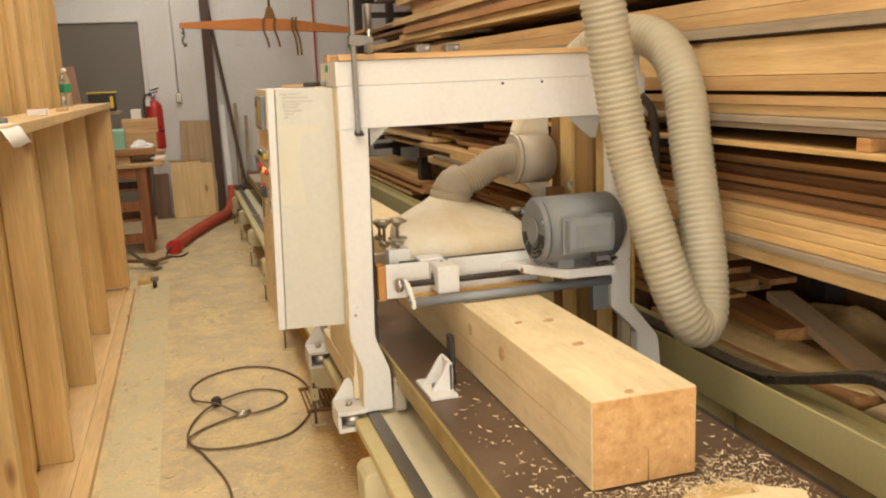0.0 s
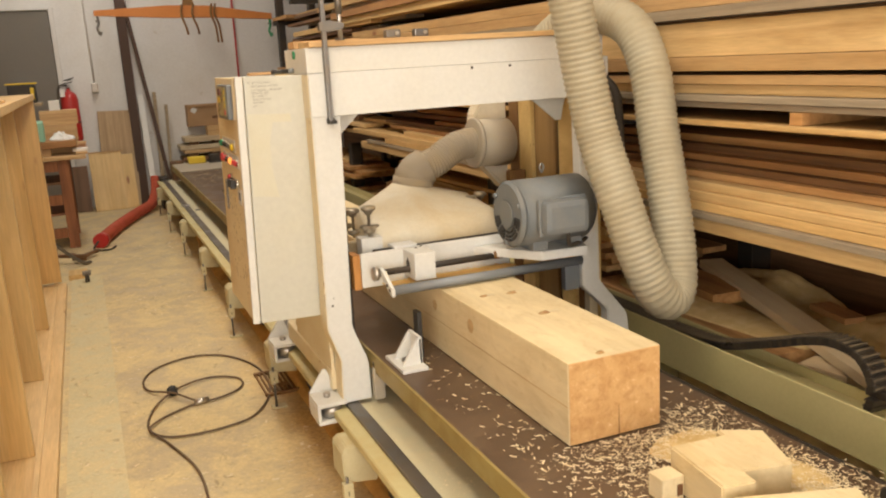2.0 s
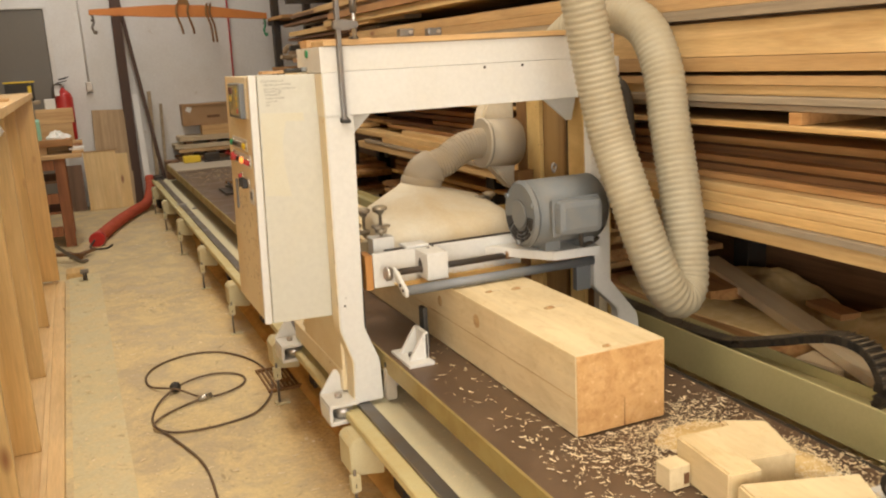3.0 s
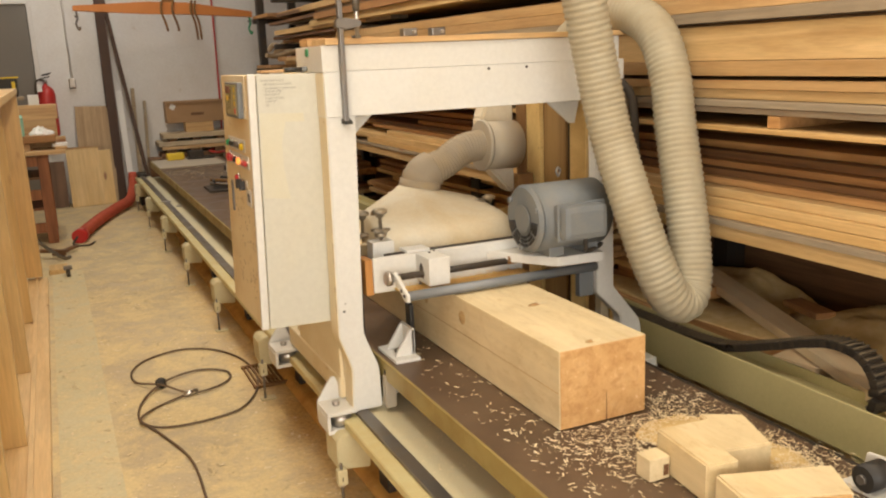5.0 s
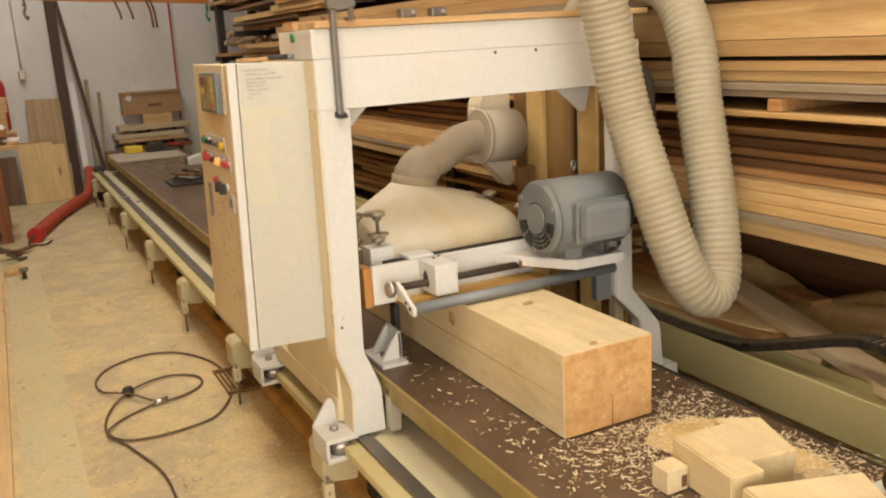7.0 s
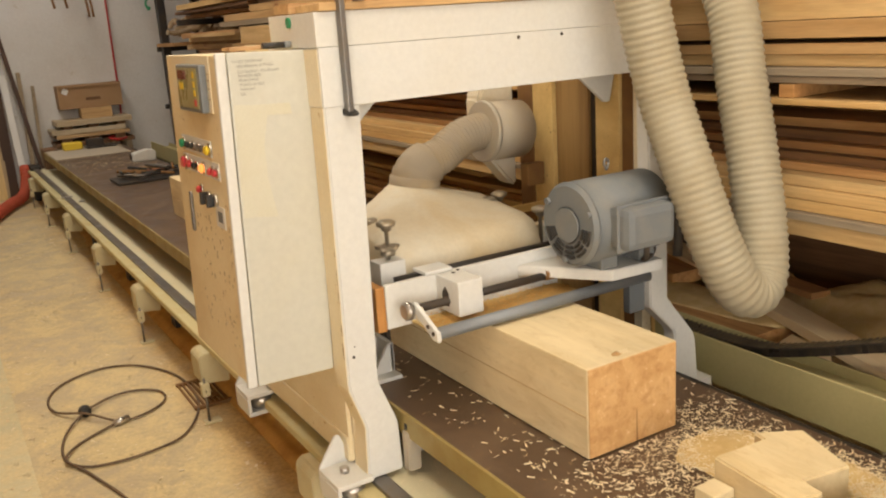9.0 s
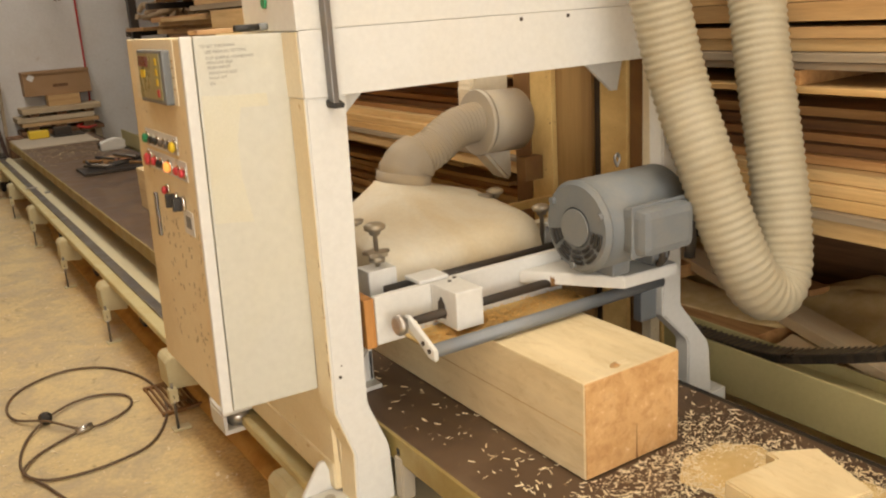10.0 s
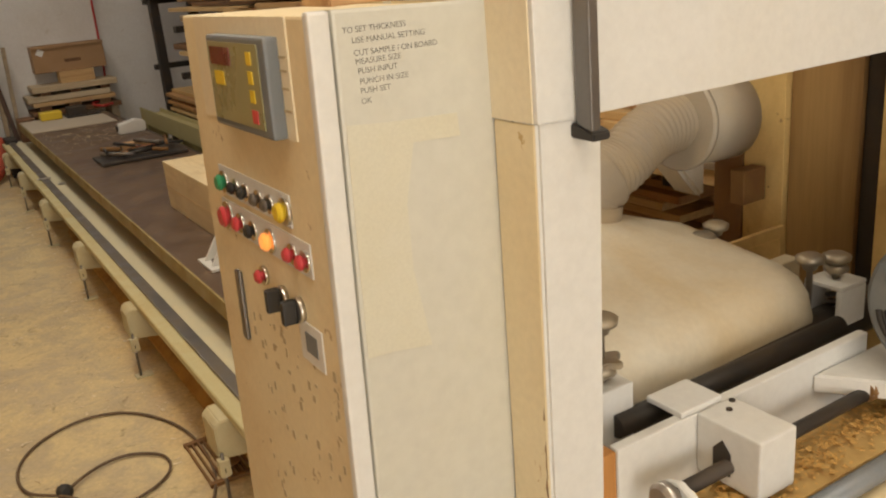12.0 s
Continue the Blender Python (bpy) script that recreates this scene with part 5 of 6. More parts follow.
    for i in range(10):
        board(1.90 + rng.uniform(0, 0.1), 2.3, 6.9 + rng.uniform(0, 0.9), 9.6, 0.301 + i * 0.033, 0.331 + i * 0.033, rng.choice((PINE_Y, CEDAR_Y, DARK_Y)), "rough board in a stack at the end of the rack", group="boards in the end stack")
    board(1.96, 2.3, 7.0, 7.12, 0.0, 0.30, DARK_Y, "rough dark bearer block under the stack", "bearer_block", "bearer blocks")
    board(1.96, 2.3, 9.3, 9.42, 0.0, 0.30, DARK_Y, "rough dark bearer block under the stack", "bearer_block", "bearer blocks")
    for y in (3.6, 5.2):
        board(1.96, 2.66, y, y + 0.1, 0.0, 0.455, DARK_Y, "rough dark bearer block under the heap", "bearer_block", "bearer blocks")


rack_boards()
driftwood_shelf()


def under_rack():
    g = "planks under the rack"
    board(1.945, 2.80, -0.4, 3.3, 0.0, 0.30, PALE_Y, "rough dusty timber layer lying under the rack", group=g)
    board(1.955, 2.24, 2.12, 3.35, 0.365, 0.418, CEDAR_Y, "thick reddish plank with sawdust lying on it", group=g, yaw=-2)
    for y in (2.2, 3.1):
        board(1.97, 2.22, y, y + 0.08, 0.301, 0.364, DARK_Y, "dark bearer under a plank", "bearer_block", "bearer blocks")
    board(2.17, 2.36, 2.68, 3.3, 0.419, 0.47, CEDAR_Y, "short reddish block with a sawn end under the rack", group=g, yaw=-6)
    board(2.145, 2.255, 1.42, 3.14, 0.425, 0.462, PALE_Y, "long pale dusty plank slanting across the heap", group=g, yaw=-18, tilt=2.4)
    board(2.0, 2.11, 1.90, 2.08, 0.301, 0.40, PALE_Y, "short pale block lying under the rack", group=g, yaw=12)
    board(1.96, 2.10, 1.45, 1.86, 0.301, 0.375, PALE_Y, "short pale block lying under the rack", group=g, yaw=-14)
    board(2.12, 2.23, 1.55, 1.85, 0.301, 0.36, CEDAR_Y, "short reddish block lying under the rack", group=g, yaw=24)
    board(2.38, 2.47, 2.20, 2.42, 0.43, 0.455, CEDAR_Y, "short offcut half buried in sawdust", group=g, yaw=-12)
    board(1.96, 2.10, 0.6, 1.38, 0.301, 0.335, PALE_Y, "short pale plank lying under the rack", group=g, yaw=4)
    # Dark sheet added behind the boards to stand for the rack's deep shade.
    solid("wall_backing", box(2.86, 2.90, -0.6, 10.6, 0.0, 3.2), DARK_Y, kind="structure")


under_rack()


# ---- stud frames on the west side ----
def stud_frame():
    d = thing("wall_frame", (-0.55, 4.2, 0), "low framed timber partition with paired studs and a flat top rail", "wall frame")
    y0, y1 = 1.5, 6.62
    part("bottom_plate", box(-0.68, -0.470, y0, y1, 0, 0.042, 0.003), FRAME_Y, d)
    part("plate_lath", box(-0.552, -0.53, y0, y1, 0.0425, 0.056, 0.002), FRAME_Y, d)
    part("top_rail", box(-0.70, -0.492, y0, y1 + 0.02, 1.372, 1.41, 0.003), FRAME_Y, d)
    part("back_panel", box(-0.70, -0.685, y0, y1, 0.043, 1.37), PANEL, d)
    y = y0 + 0.095
    while y < y1 - 0.65:
        part("stud", box(-0.683, -0.556, y, y + 0.044, 0.043, 1.371, 0.003), PINE_Z, d)
        part("stud", box(-0.683, -0.585, y + 0.046, y + 0.090, 0.043, 1.371, 0.003), PINE_Z, d)
        part("stud", box(-0.683, -0.572, y + 0.092, y + 0.136, 0.043, 1.371, 0.003), PINE_Z, d)
        part("stud", box(-0.683, -0.640, y + 0.62, y + 0.665, 0.043, 1.371, 0.003), PINE_Z, d)
        y += 0.95
    part("end_panel", box(-0.69, -0.50, y1 - 0.06, y1, 0.063, 1.371, 0.003), PANEL, d)
    d = thing("wall_frame", (-0.85, 4, 0), "tall framed timber panel standing behind the low partition", "wall frame")
    part("back_panel", box(-0.96, -0.945, 0.6, 6.35, 0.0, 2.7), PANEL, d)
    y = 0.9
    while y < 6.3:
        part("stud", box(-0.943, -0.80, y, y + 0.044, 0.0, 2.7, 0.003), PINE_Z, d)
        part("stud", box(-0.943, -0.76, y + 0.047, y + 0.09, 0.0, 2.7, 0.003), PINE_Z, d)
        y += 0.43
    part("end_stud", box(-0.943, -0.745, 6.31, 6.35, 0.0, 2.7, 0.003), PANEL, d)


stud_frame()


def rail_clutter():
    d = thing("water_bottle", (-0.664, 5.66, 1.41), "clear plastic water bottle with a green label on the top rail", "bottle")
    part("bottle_body", lathe([(0.03, 0), (0.032, 0.01), (0.032, 0.06), (0.029, 0.068), (0.032, 0.08), (0.032, 0.15), (0.024, 0.18), (0.013, 0.198), (0.013, 0.21)], (-0.664, 5.66, 1.4105), 24), CLEAR, d)
    part("bottle_label", lathe([(0.0325, 0.085), (0.0328, 0.086), (0.0328, 0.135), (0.0325, 0.136)], (-0.664, 5.66, 1.4105), 24), GREEN, d)
    part("bottle_cap", lathe([(0.015, 0.208), (0.0155, 0.21), (0.0155, 0.225), (0.01, 0.228)], (-0.664, 5.66, 1.4105), 18), PAPER, d)
    d = thing("small_box", (-0.52, 3.8, 1.41), "small white and red carton on the top rail", "box")
    part("carton", box(-0.595, -0.525, 3.76, 3.84, 1.4105, 1.437, 0.003), PAPER, d)
    part("carton_stripe", box(-0.592, -0.528, 3.763, 3.837, 1.4375, 1.4385), PINK, d)
    d = solid("tape_measure", box(-0.57, -0.535, 2.98, 3.02, 1.4105, 1.428, 0.006), MOTOR, "small dark tape measure on the top rail", "tape measure")
    bm = bmesh.new()
    grid = [[bm.verts.new((-0.66 + 0.2 * i / 8, 2.62 + 0.3 * j / 8, 1.4115 + 0.002 * math.sin(i + j) - (0.06 * max(0, (i - 6.5) / 1.5) ** 1.5))) for j in range(9)] for i in range(9)]
    for i in range(8):
        for j in range(8):
            bm.faces.new((grid[i][j], grid[i + 1][j], grid[i + 1][j + 1], grid[i][j + 1])).smooth = True
    ob = solid("paper_sheet", bm, PAPER, "creased white paper sheet drooping over the top rail", "paper")
    ob.modifiers.new("thickness", "SOLIDIFY").thickness = 0.0008
    solid("wood_scrap", box(-0.57, -0.52, 4.40, 4.47, 1.4105, 1.425, 0.003), PINE_X, "little wood scrap on the top rail", "scrap")


rail_clutter()


# ---- far end of the shop ----
def extinguisher():
    d = thing("fire_extinguisher", (-0.25, 10.54, 0.80), "red fire extinguisher hanging on the far wall", "extinguisher")
    c = (-0.25, 10.54, 0.80)
    part("cylinder", lathe([(0.075, 0), (0.09, 0.012), (0.092, 0.05), (0.092, 0.46), (0.08, 0.51), (0.05, 0.545), (0.022, 0.56), (0.02, 0.585)], c, 28), RED, d)
    part("label_band", lathe([(0.0924, 0.20), (0.0928, 0.201), (0.0928, 0.215), (0.0924, 0.216)], c, 28), BLACK, d)
    part("tag", box(-0.335, -0.285, 10.44, 10.443, 1.30, 1.38), PAPER, d)
    part("valve", rod((-0.25, 10.54, 1.385), (-0.25, 10.54, 1.43), 0.024, seg=14, bevel=0.004), BRIGHT, d)
    part("handle", prism([(-0.30, 1.43), (-0.19, 1.455), (-0.19, 1.465), (-0.30, 1.445)], "y", 10.53, 10.55, 0.002), BLACK, d)
    part("handle", prism([(-0.28, 1.47), (-0.21, 1.475), (-0.17, 1.50), (-0.17, 1.507), (-0.28, 1.482)], "y", 10.53, 10.55, 0.002), BLACK, d)
    part("discharge_hose", tube(spline([(-0.255, 10.52, 1.42), (-0.33, 10.48, 1.42), (-0.355, 10.47, 1.33), (-0.35, 10.47, 1.15), (-0.345, 10.47, 0.98)], 8), 0.011, 8), RUBBER, d)
    part("wall_hook", box(-0.265, -0.235, 10.56, 10.659, 1.36, 1.40, 0.003), STEEL, d)


extinguisher()


def wall_fittings():
    d = thing("wall_conduit", (0.035, 10.63, 1.3), "grey conduit running down to a switch box on the wall", "conduit")
    part("pipe", rod((0.037, 10.645, 1.43), (0.03, 10.645, 3.9), 0.011, seg=10), WALLPAINT, d)
    part("switch_box", box(0.0, 0.07, 10.60, 10.658, 1.32, 1.43, 0.012), BRIGHT, d)
    d = thing("steel_column", (0.40, 10.5, 0), "dark brown steel column before the far wall", "column", kind="structure")
    part("web", box(0.365, 0.455, 10.50, 10.514, 0, 4.0), BROWNSTEEL, d)
    part("flange", box(0.36, 0.46, 10.44, 10.452, 0, 4.0, 0.002), BROWNSTEEL, d)
    part("flange", box(0.36, 0.46, 10.56, 10.572, 0, 4.0, 0.002), BROWNSTEEL, d)
    d = thing("lifting_beam", (1.15, 10.1, 1.95), "orange steel lifting beam with hooks and chains, hung from above", "lifting beam")
    part("beam", prism([(0.12, 2.135), (0.12, 2.19), (0.9, 2.222), (1.3, 2.208), (2.03, 2.10), (2.03, 2.035), (1.3, 2.078), (0.9, 2.088)], "y", 10.06, 10.12, 0.004), ORANGE, d)
    part("hanger", prism([(1.04, 2.215), (1.18, 2.21), (1.14, 2.34), (1.08, 2.34)], "y", 10.075, 10.105, 0.003), RUST, d)
    part("chain", rod((1.11, 10.09, 2.34), (1.11, 10.09, 3.98), 0.014, seg=8), RUST, d)
    for x in (1.04, 1.16, 1.36, 1.40):
        part("hook_strap", tube(spline([(x, 10.05, 2.225), (x - 0.02, 10.04, 2.12), (x + 0.02, 10.04, 1.98), (x + 0.035, 10.05, 1.90 - 0.1 * (x > 1.2))], 6), 0.012, 8), RUST, d)
    for x, dz, mat in ((0.15, 0.12, STEEL), (2.0, 0.03, GREEN)):
        h = part("end_hook", tube(spline([(x, 10.09, 2.02 + dz), (x + 0.008, 10.09, 1.94 + dz), (x - 0.012, 10.09, 1.88 + dz), (x + 0.012, 10.09, 1.82 + dz), (x + 0.025, 10.09, 1.85 + dz)], 8), 0.012, 8), mat, d)
        part("shackle", rod((x - 0.02, 10.09, 1.96 + dz), (x + 0.02, 10.09, 1.96 + dz), 0.012, seg=8), STEEL, h)
    d = thing("red_strap", (1.69, 10.62, 0.5), "thin red air line hanging down the far wall", "hose")
    part("line", tube(spline([(1.69, 10.64, 4.0), (1.685, 10.64, 2.4), (1.68, 10.635, 1.6), (1.66, 10.62, 0.8), (1.60, 10.55, 0.55)], 10), 0.011, 8), RED, d)
    part("line", tube(spline([(1.60, 10.55, 0.55), (1.52, 10.4, 0.53), (1.42, 10.2, 0.525), (1.48, 10.0, 0.52), (1.58, 10.1, 0.52)], 10), 0.013, 8), RED, d)


wall_fittings()


def leaning():
    g = "sheets leaning on the far wall"
    def lean(x0, x1, y, z1, tilt, mat, label, th=0.02, roll=0, name="leaning_sheet", z0=0.002):
        bm = box(x0 - (x0 + x1) / 2, x1 - (x0 + x1) / 2, -th / 2, th / 2, 0, z1, 0.002)
        me = bpy.data.meshes.new(name)
        bm.to_mesh(me)
        bm.free()
        me.materials.append(mat)
        ob = new(name, me)
        ob.matrix_basis = pose((x0 + x1) / 2, y, z0, -tilt, roll, 0)
        tagged(ob, label, "sheet" if z1 < 1.2 and x1 - x0 > 0.2 else "board", g)
    lean(-0.14, 0.205, 10.28, 0.66, 10, PINE_Z, "pale plywood sheet leaning on the far wall")
    lean(-0.02, 0.36, 10.38, 1.12, 10, wood("worn_plywood", (0.40, 0.27, 0.15), (0.55, 0.40, 0.24), 2, 0.7, 0.2), "worn tan plywood sheet leaning on the far wall", roll=2)
    lean(0.20, 0.33, 10.30, 0.62, 9, PINE_Z, "narrow offcut leaning on the far wall")
    lean(-0.33, -0.17, 10.36, 0.52, 8, BARK, "dark bark-edged slab leaning on the far wall", 0.04)
    solid("wood_strip", box(-0.16, 0.24, 10.375, 10.41, 0.6545, 0.664), PINE_X, "thin strip lying across the leaning sheets", "strip")
    lean(0.495, 0.56, 10.34, 1.28, 9, PAPER, "white trim board leaning on the far wall", 0.015, -1)
    lean(0.60, 0.64, 10.34, 1.3, 9, GREY_Y, "grey pole leaning on the far wall", 0.04, 2)
    lean(0.72, 0.76, 10.30, 2.5, 6, BROWNSTEEL, "long brown pole leaning on the far wall", 0.04, -7)
    lean(0.70, 0.735, 10.32, 1.15, 9, GREY_Y, "short grey stick leaning on the far wall", 0.03, 3)
    # boards leaning left of the door
    lean(-0.98, -0.80, 9.4, 1.75, 4, wood("pink_board", (0.42, 0.22, 0.14), (0.55, 0.32, 0.22), 2, 0.7, 0.2), "pinkish board standing beside the door", 0.025, -5)
    lean(-1.05, -0.95, 9.2, 2.6, 3, GREY_Y, "long grey board standing beside the door", 0.03, -5)


leaning()


def crumpled(x, y, z, r, h):
    """A crumpled cloth: a low heap with sharp folds."""
    bm = bmesh.new()
    n, rows = 28, 9
    grid = []
    for j in range(rows + 1):
        f = j / rows
        ring = []
        for i in range(n):
            a = 2 * math.pi * i / n
            fold = 1 + 0.45 * noise.noise((2.2 * math.cos(a), 2.2 * math.sin(a), 3 * f))
            ring.append(bm.verts.new((x + r * f * fold * math.cos(a), y + r * f * fold * math.sin(a), z + h * (1 - f ** 1.6) * (1 + 0.5 * noise.noise((5 * math.cos(a) * f, 5 * math.sin(a) * f, 1.0))) if j < rows else z)))
        grid.append(ring)
    for p, q in zip(grid, grid[1:]):
        for i in range(n):
            bm.faces.new((p[i], q[i], q[(i + 1) % n], p[(i + 1) % n]))
    bm.faces.new(grid[-1][::-1])
    bm.faces.new(grid[0])
    return bm


def workbench():
    d = thing("workbench", (-0.5, 8.4, 0), "reddish wooden workbench cluttered with offcuts and tools", "workbench")
    part("bench_top", box(-0.95, -0.22, 8.15, 9.1, 0.80, 0.835, 0.004), PINE_X, d)
    for x in (-0.46, -0.92):
        for y in (8.2, 8.95):
            part("leg", box(x, x + 0.09, y, y + 0.09, 0, 0.799, 0.004), BENCH, d)
    for z in (0.10, 0.40, 0.70):
        part("stretcher", box(-0.83, -0.462, 8.205, 8.245, z, z + 0.09, 0.003), BENCH, d)
        part("stretcher", box(-0.43, -0.39, 8.292, 8.948, z, z + 0.09, 0.003), BENCH, d)
    part("shelf", box(-0.83, -0.44, 8.25, 8.94, 0.30, 0.32), BENCH, d)
    part("shelf", box(-0.83, -0.44, 8.25, 8.94, 0.58, 0.60), DARK_Y, d)
    def small(name, bm, mat, label, cat, grp="clutter on the workbench"):
        solid(name, bm, mat, label, cat, grp)
    small("wood_block", box(-0.62, -0.50, 8.3, 8.5, 0.8355, 0.90, 0.003), PINE_X, "pale offcut on the workbench", "block")
    small("tool_tray", box(-0.66, -0.28, 8.25, 8.55, 0.901, 0.965, 0.01), wood("tray_wood", (0.36, 0.18, 0.07), (0.5, 0.28, 0.12), 0), "brown wooden tool tray on the workbench", "tray")
    small("mint_carton", prism([(8.25, 0.966), (8.42, 0.966), (8.42, 1.12), (8.34, 1.15), (8.25, 1.13)], "x", -0.66, -0.53, 0.004), MINT, "mint green carton on the workbench", "carton")
    small("white_rag", crumpled(-0.40, 8.38, 0.966, 0.10, 0.07), PAPER, "white crumpled rag on the workbench", "rag")
    small("wood_block", box(-0.56, -0.24, 8.6, 8.75, 1.09, 1.22, 0.003), PINE_X, "pale wooden block stacked on the workbench", "block")
    small("wood_block", box(-0.54, -0.26, 8.58, 8.78, 0.836, 1.089, 0.003), PINE_X, "pile of pale offcuts on the workbench", "block")
    small("wood_block", box(-0.47, -0.38, 8.62, 8.72, 1.221, 1.31, 0.003), PAPER, "small white block on top of the pile", "block")
    small("wood_scrap", box(-0.30, -0.20, 8.2, 8.32, 0.8355, 0.855, 0.003), PINE_X, "thin scrap on the bench edge", "scrap")
    small("wood_scrap", box(-0.32, -0.19, 8.3, 8.44, 0.8562, 0.88, 0.003), PAPER, "white scrap on the bench edge", "scrap")
    small("wood_scrap", box(-0.34, -0.20, 8.45, 8.55, 0.8355, 0.93, 0.003), PINE_X, "pale scrap on the bench edge", "scrap")
    sh = thing("tool_radio", (-0.55, 7.3, 1.30), "yellow and black jobsite radio on a small wall shelf", "radio")
    part("radio_body", box(-0.70, -0.50, 7.28, 7.42, 1.335, 1.475, 0.012), BLACK, sh)
    part("radio_trim", box(-0.54, -0.515, 7.272, 7.2795, 1.36, 1.45, 0.004), YELLOW, sh)
    part("radio_frame", box(-0.71, -0.49, 7.285, 7.41, 1.476, 1.487, 0.004), YELLOW, sh)
    st = thing("radio_stand", (-0.6, 7.35, 0), "grey wooden stand holding the radio", "stand")
    part("stand_top", box(-0.74, -0.47, 7.2, 7.5, 1.31, 1.334, 0.003), GREY_Y, st)
    part("stand_post", box(-0.70, -0.60, 7.3, 7.4, 0, 1.309, 0.003), GREY_Y, st)
    # things on the floor by the bench
    solid("pry_bar", tube(spline([(-0.62, 7.2, 0.35), (-0.5, 7.25, 0.18), (-0.36, 7.35, 0.03), (-0.30, 7.4, 0.016)], 8), 0.015, 8), STEEL, "steel pry bar leaning by the workbench", "pry bar")
    solid("wood_block", box(-0.46, -0.33, 6.85, 7.05, 0.0, 0.04, 0.004), PINE_Y, "small pale block lying on the floor", "block")
    d = thing("caster", (-0.33, 6.72, 0), "dark caster wheel lying on the floor", "caster")
    part("wheel", rod((-0.345, 6.72, 0.035), (-0.315, 6.72, 0.035), 0.035, seg=20, bevel=0.004), RUBBER, d)
    part("fork", box(-0.36, -0.30, 6.70, 6.74, 0.055, 0.085, 0.004), STEEL, d)
    for i, (x, y, a) in enumerate(((-0.40, 7.7, 20), (-0.33, 7.6, -35), (-0.45, 7.5, 60))):
        bm = box(-0.02, 0.02, -0.16, 0.16, 0.0, 0.025, 0.003)
        bm.transform(pose(x, y, 0.0 + 0.026 * i, 0, 0, a))
        solid("scrap_stick", bm, DARK_Y, "dark scrap stick on the floor by the bench", "scrap", "scraps on the floor")


workbench()


def red_duct():
    d = thing("red_duct", (0.0, 9, 0), "red flexible duct lying across the floor to the wall", "duct")
    line = spline([(-0.20, 8.05, 0.062), (-0.13, 8.35, 0.062), (0.02, 8.9, 0.063), (0.22, 9.5, 0.065), (0.38, 9.85, 0.085), (0.45, 10.05, 0.20), (0.47, 10.15, 0.34)], 12)
    part("duct_wall", ribbed(line, 0.053, 0.05, 0.007, 20), REDDUCT, d)
    part("duct_cuff", rod((-0.205, 8.03, 0.062), (-0.18, 8.12, 0.062), 0.066, seg=22, bevel=0.004), RED, d)
    part("cord", tube(spline([(-0.22, 8.0, 0.07), (-0.26, 7.9, 0.02), (-0.14, 7.85, 0.012), (-0.08, 7.98, 0.012)], 8), 0.009, 6), RUBBER, d)


red_duct()


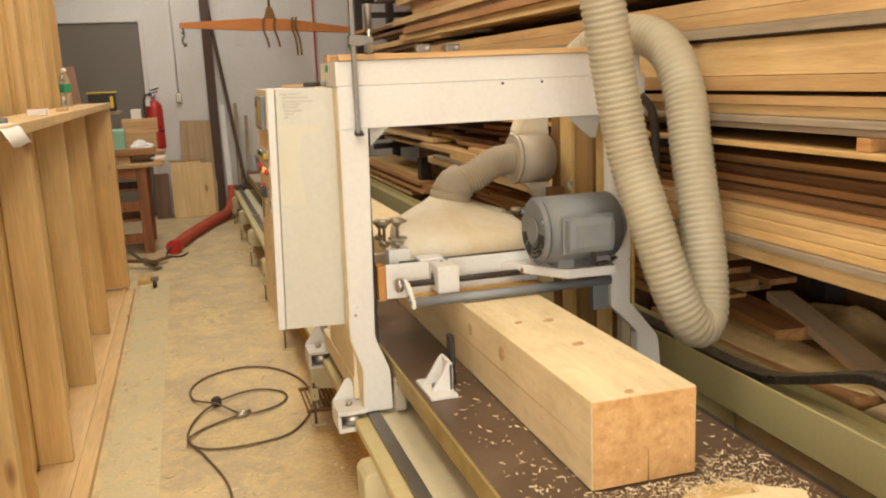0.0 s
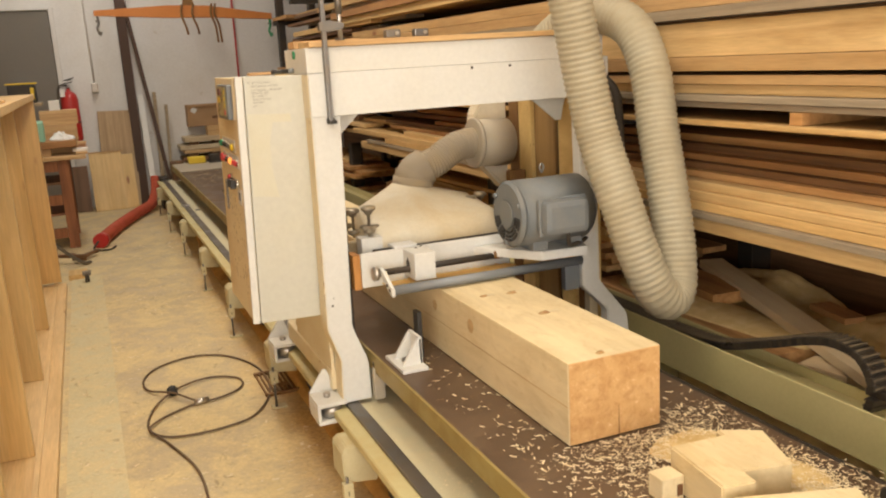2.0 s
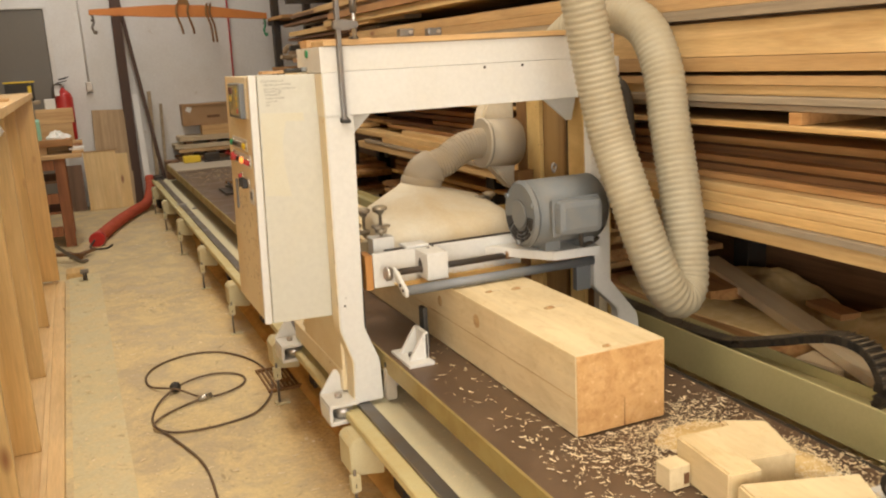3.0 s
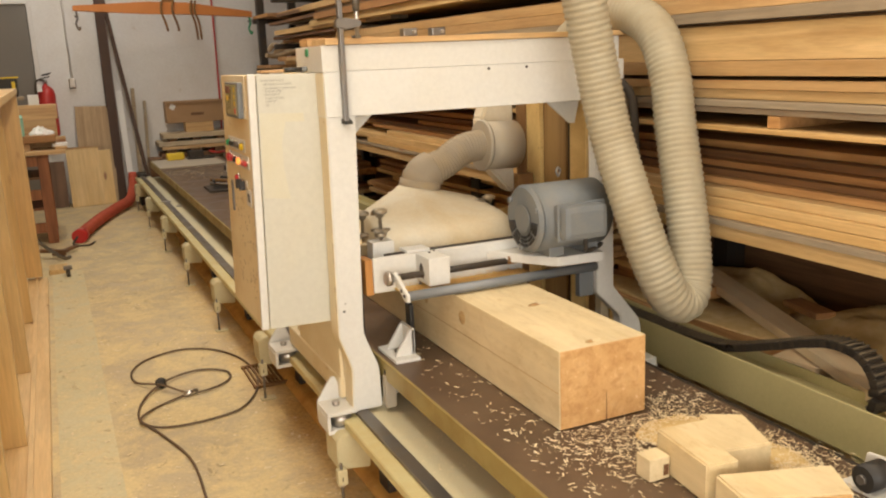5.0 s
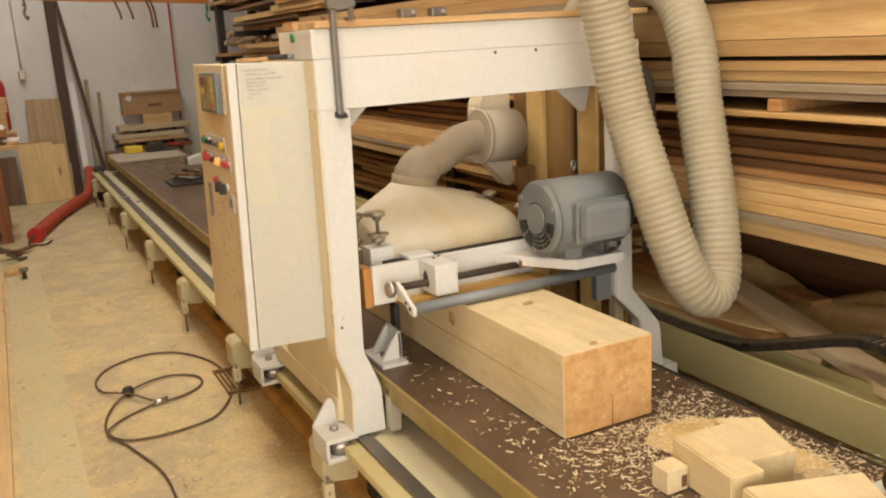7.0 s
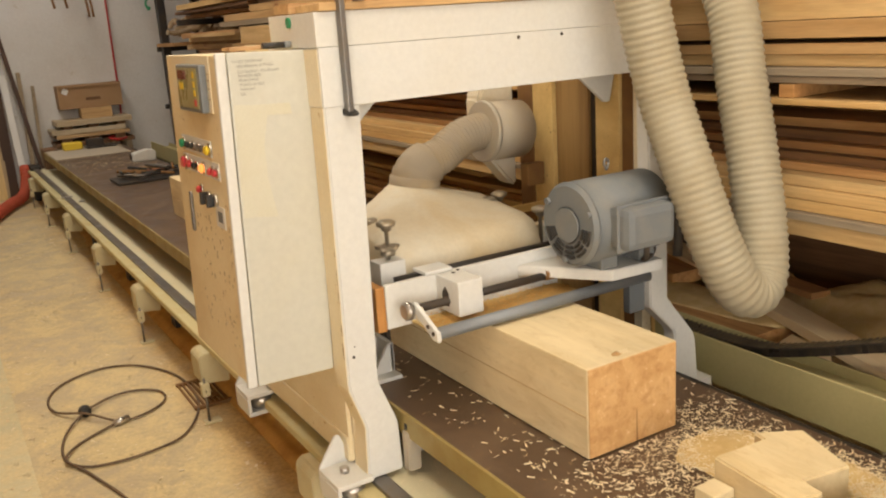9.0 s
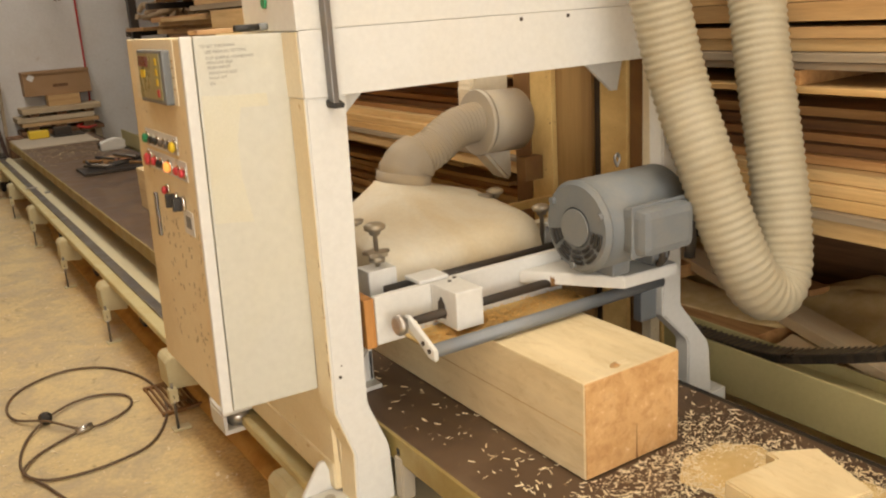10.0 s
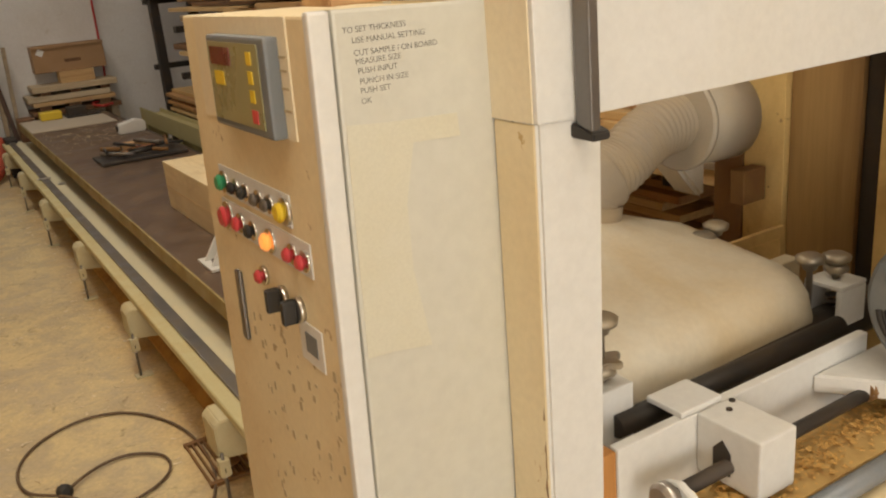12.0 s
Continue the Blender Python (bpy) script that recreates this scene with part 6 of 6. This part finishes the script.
def far_bench():
    d = thing("far_stand", (1.25, 10.5, 0), "low stand of rough pale boards stacked against the far wall", "stand")
    for x in (0.93, 1.60):
        for y in (10.30, 10.56):
            part("stand_leg", box(x, x + 0.07, y, y + 0.07, 0, 0.47, 0.003), GREY_Y, d)
    for z0, z1, x0, x1, m_ in ((0.471, 0.515, 0.88, 1.70, DARK_Y), (0.56, 0.60, 0.90, 1.66, PINE_X), (0.605, 0.655, 0.86, 1.62, PALE_X), (0.69, 0.745, 0.92, 1.70, PALE_X)):
        part("stand_board", box(x0, x1, 10.28, 10.64, z0, z1, 0.004), m_, d)
    for x in (0.95, 1.22, 1.50):
        part("spacer", box(x, x + 0.11, 10.29, 10.62, 0.516, 0.559, 0.003), DARK_Y, d)
        part("spacer", box(x + 0.04, x + 0.13, 10.30, 10.62, 0.656, 0.689, 0.003), DARK_Y, d)
    solid("wood_block", box(1.20, 1.52, 10.36, 10.55, 0.746, 0.858, 0.004), PINE_X, "pale block on the far stand", "block")
    c = thing("cardboard_box", (1.3, 10.55, 0.86), "long brown cardboard box with a white label", "box")
    part("carton", box(1.0, 1.66, 10.42, 10.64, 0.859, 1.11, 0.004), CARD, c)
    part("flap", box(1.0, 1.66, 10.40, 10.419, 1.085, 1.113, 0.002), CARD, c)
    bm = box(-0.03, 0.03, -0.001, 0.001, -0.03, 0.03)
    bm.transform(pose(1.075, 10.4175, 1.05, 0, 30, 0))
    part("label", bm, PAPER, c)
    part("logo_mark", box(1.28, 1.43, 10.4175, 10.419, 0.94, 0.97), DARK_Y, c)
    # on the far end of the bed
    solid("pale_sheet", box(0.70, 1.37, 8.9, 9.72, 0.5015, 0.512, 0.002), SHEETGREY, "dusty grey-tan hardboard sheet on the end of the bed", "sheet")
    solid("yellow_block", box(0.86, 1.04, 9.55, 9.68, 0.513, 0.585, 0.012), YELLOW, "yellow plastic case on the end of the bed", "case")
    v = thing("bench_vise", (1.18, 9.6, 0.513), "dark iron vise lying on the end of the bed", "vise")
    part("vise_body", box(1.09, 1.25, 9.55, 9.68, 0.513, 0.60, 0.01), DARKSTEEL, v)
    part("vise_base", box(1.07, 1.36, 9.50, 9.72, 0.5125, 0.528, 0.004), DARKSTEEL, v)
    k = thing("white_machine_block", (1.28, 8.2, 0.5), "white cast machine block on the bed", "machine part")
    part("block_body", prism([(1.16, 0.501), (1.36, 0.501), (1.37, 0.58), (1.30, 0.60), (1.17, 0.57)], "y", 8.1, 8.22, 0.008), WHITE, k)
    part("block_bore", rod((1.155, 8.16, 0.545), (1.165, 8.16, 0.545), 0.028, seg=16), DARKSTEEL, k)
    s = thing("stacked_sticks", (1.05, 7.0, 0.5), "dark greasy tool rack lying on the bed", "tool rack")
    part("tray", box(0.80, 1.34, 6.88, 7.22, 0.5015, 0.52, 0.004), DARKSTEEL, s)
    rng = random.Random(21)
    for i in range(16):
        x, y, a, n = rng.uniform(0.84, 1.30), rng.uniform(6.92, 7.2), rng.uniform(0, 3.1), rng.uniform(0.05, 0.13)
        z = 0.521 + 0.011 + rng.uniform(0, 0.045)
        part("tool", rod((x - n * math.cos(a), y - n * math.sin(a), z), (x + n * math.cos(a), y + n * math.sin(a), z + 0.008), rng.uniform(0.008, 0.014), seg=8), rng.choice((STEEL, BLACK, BENCH, RUST)), s)
    solid("wood_block", box(1.0, 1.2, 7.26, 7.36, 0.5015, 0.56, 0.004), PINE_X, "pale block lying on the bed", "block")
    solid("end_clutter", box(0.56, 0.66, 9.9, 10.1, 0.0, 0.36, 0.01), DARKSTEEL, "dark iron stop post at the end of the rail", "stop")
    solid("wood_block", box(0.70, 0.84, 9.85, 10.05, 0.0, 0.52, 0.01), DARK_Y, "dark block at the end of the bed", "block")


far_bench()
FAR_SHIFT = -0.06
for ob in bpy.data.objects:
    # what stands along the far wall lies a little nearer the west side
    if ob not in near_things and ob.parent is None and ob.matrix_basis.translation.y > 9.3:
        ob.matrix_basis = Matrix.Translation((FAR_SHIFT, 0, 0)) @ ob.matrix_basis


# ---- cable, grating and marks on the floor ----
def floor_cable():
    d = thing("floor_cable", (0.15, 3.9, 0), "black electric cable coiled loosely on the floor", "cable")
    pts = [(0.03, 2.7, 0.008), (0.03, 3.1, 0.008), (-0.05, 3.42, 0.008), (-0.115, 3.62, 0.010), (-0.08, 3.83, 0.012), (0.02, 3.99, 0.02), (0.14, 4.10, 0.012), (0.25, 4.11, 0.010), (0.34, 4.03, 0.009), (0.335, 3.92, 0.009), (0.25, 3.84, 0.009), (0.13, 3.82, 0.012), (0.02, 3.95, 0.028), (-0.085, 4.10, 0.010), (-0.09, 4.28, 0.008), (0.0, 4.43, 0.008), (0.17, 4.50, 0.008), (0.33, 4.42, 0.008), (0.44, 4.20, 0.008), (0.465, 3.95, 0.008), (0.43, 3.73, 0.008), (0.32, 3.53, 0.008), (0.18, 3.47, 0.008), (0.04, 3.465, 0.008), (-0.06, 3.50, 0.009), (-0.115, 3.575, 0.022), (-0.06, 3.70, 0.009), (0.05, 3.78, 0.009), (0.13, 3.812, 0.012)]
    part("cable_jacket", tube(spline(pts, 10), 0.0052, 8), CABLE, d)
    part("cable_tie", lathe([(0.012, -0.02), (0.024, -0.012), (0.026, 0.012), (0.012, 0.02)], (0.018, 3.99, 0.026), 12, pose(0, 0, 0, 70, 30)), BLACK, d)
    part("coupling", rod((0.10, 3.80, 0.016), (0.165, 3.82, 0.016), 0.013, seg=12, bevel=0.002), BRIGHT, d, "bright metal cable coupling")


floor_cable()


def grating():
    d = thing("floor_grate", (0.52, 3.88, 0), "rusty iron grate lying on the floor by the rail", "grate")
    part("frame", box(0.415, 0.60, 3.73, 3.75, 0.0, 0.014, 0.002), RUST, d)
    part("frame", box(0.415, 0.60, 4.03, 4.05, 0.0, 0.014, 0.002), RUST, d)
    for i in range(10):
        x = 0.418 + i * 0.02
        part("bar", box(x, x + 0.007, 3.751, 4.029, 0.001, 0.013), RUST, d)
    part("hub", rod((0.52, 3.82, 0.0135), (0.52, 3.82, 0.018), 0.025, seg=16), RUST, d)


grating()
solid("floor_strip", box(-0.443, -0.225, 1.2, 6.9, 0.0, 0.004), FLOORSTRIP, kind="structure")


# ---- motion ----
def motions():
    # the gantry travels towards the near end of the bed and carries what lies on it
    for ob, share in MOVERS:
        m = ob.matrix_basis.copy()
        walk(ob, [(t, Matrix.Translation((0, share * y, 0)) @ m) for t, y in FEED])
    # the hose follows the gantry at its lower end, lifts a little and turns about its rising leg
    for ob in HOSES:
        m = ob.matrix_basis.copy()
        hub = Matrix.Translation((1.665, 2.2, 1.9))
        rows = []
        for t, y in FEED:
            s = t - 5.5
            rows.append((t, Matrix.Translation((0, y * 0.93, (0.018 if s > 0 else 0.004) * s)) @ hub @ pose(0, 0, 0, 0, 0.3 * max(0.0, 7.5 - t), -2.2 * s) @ hub.inverted() @ m))
        walk(ob, rows)


motions()
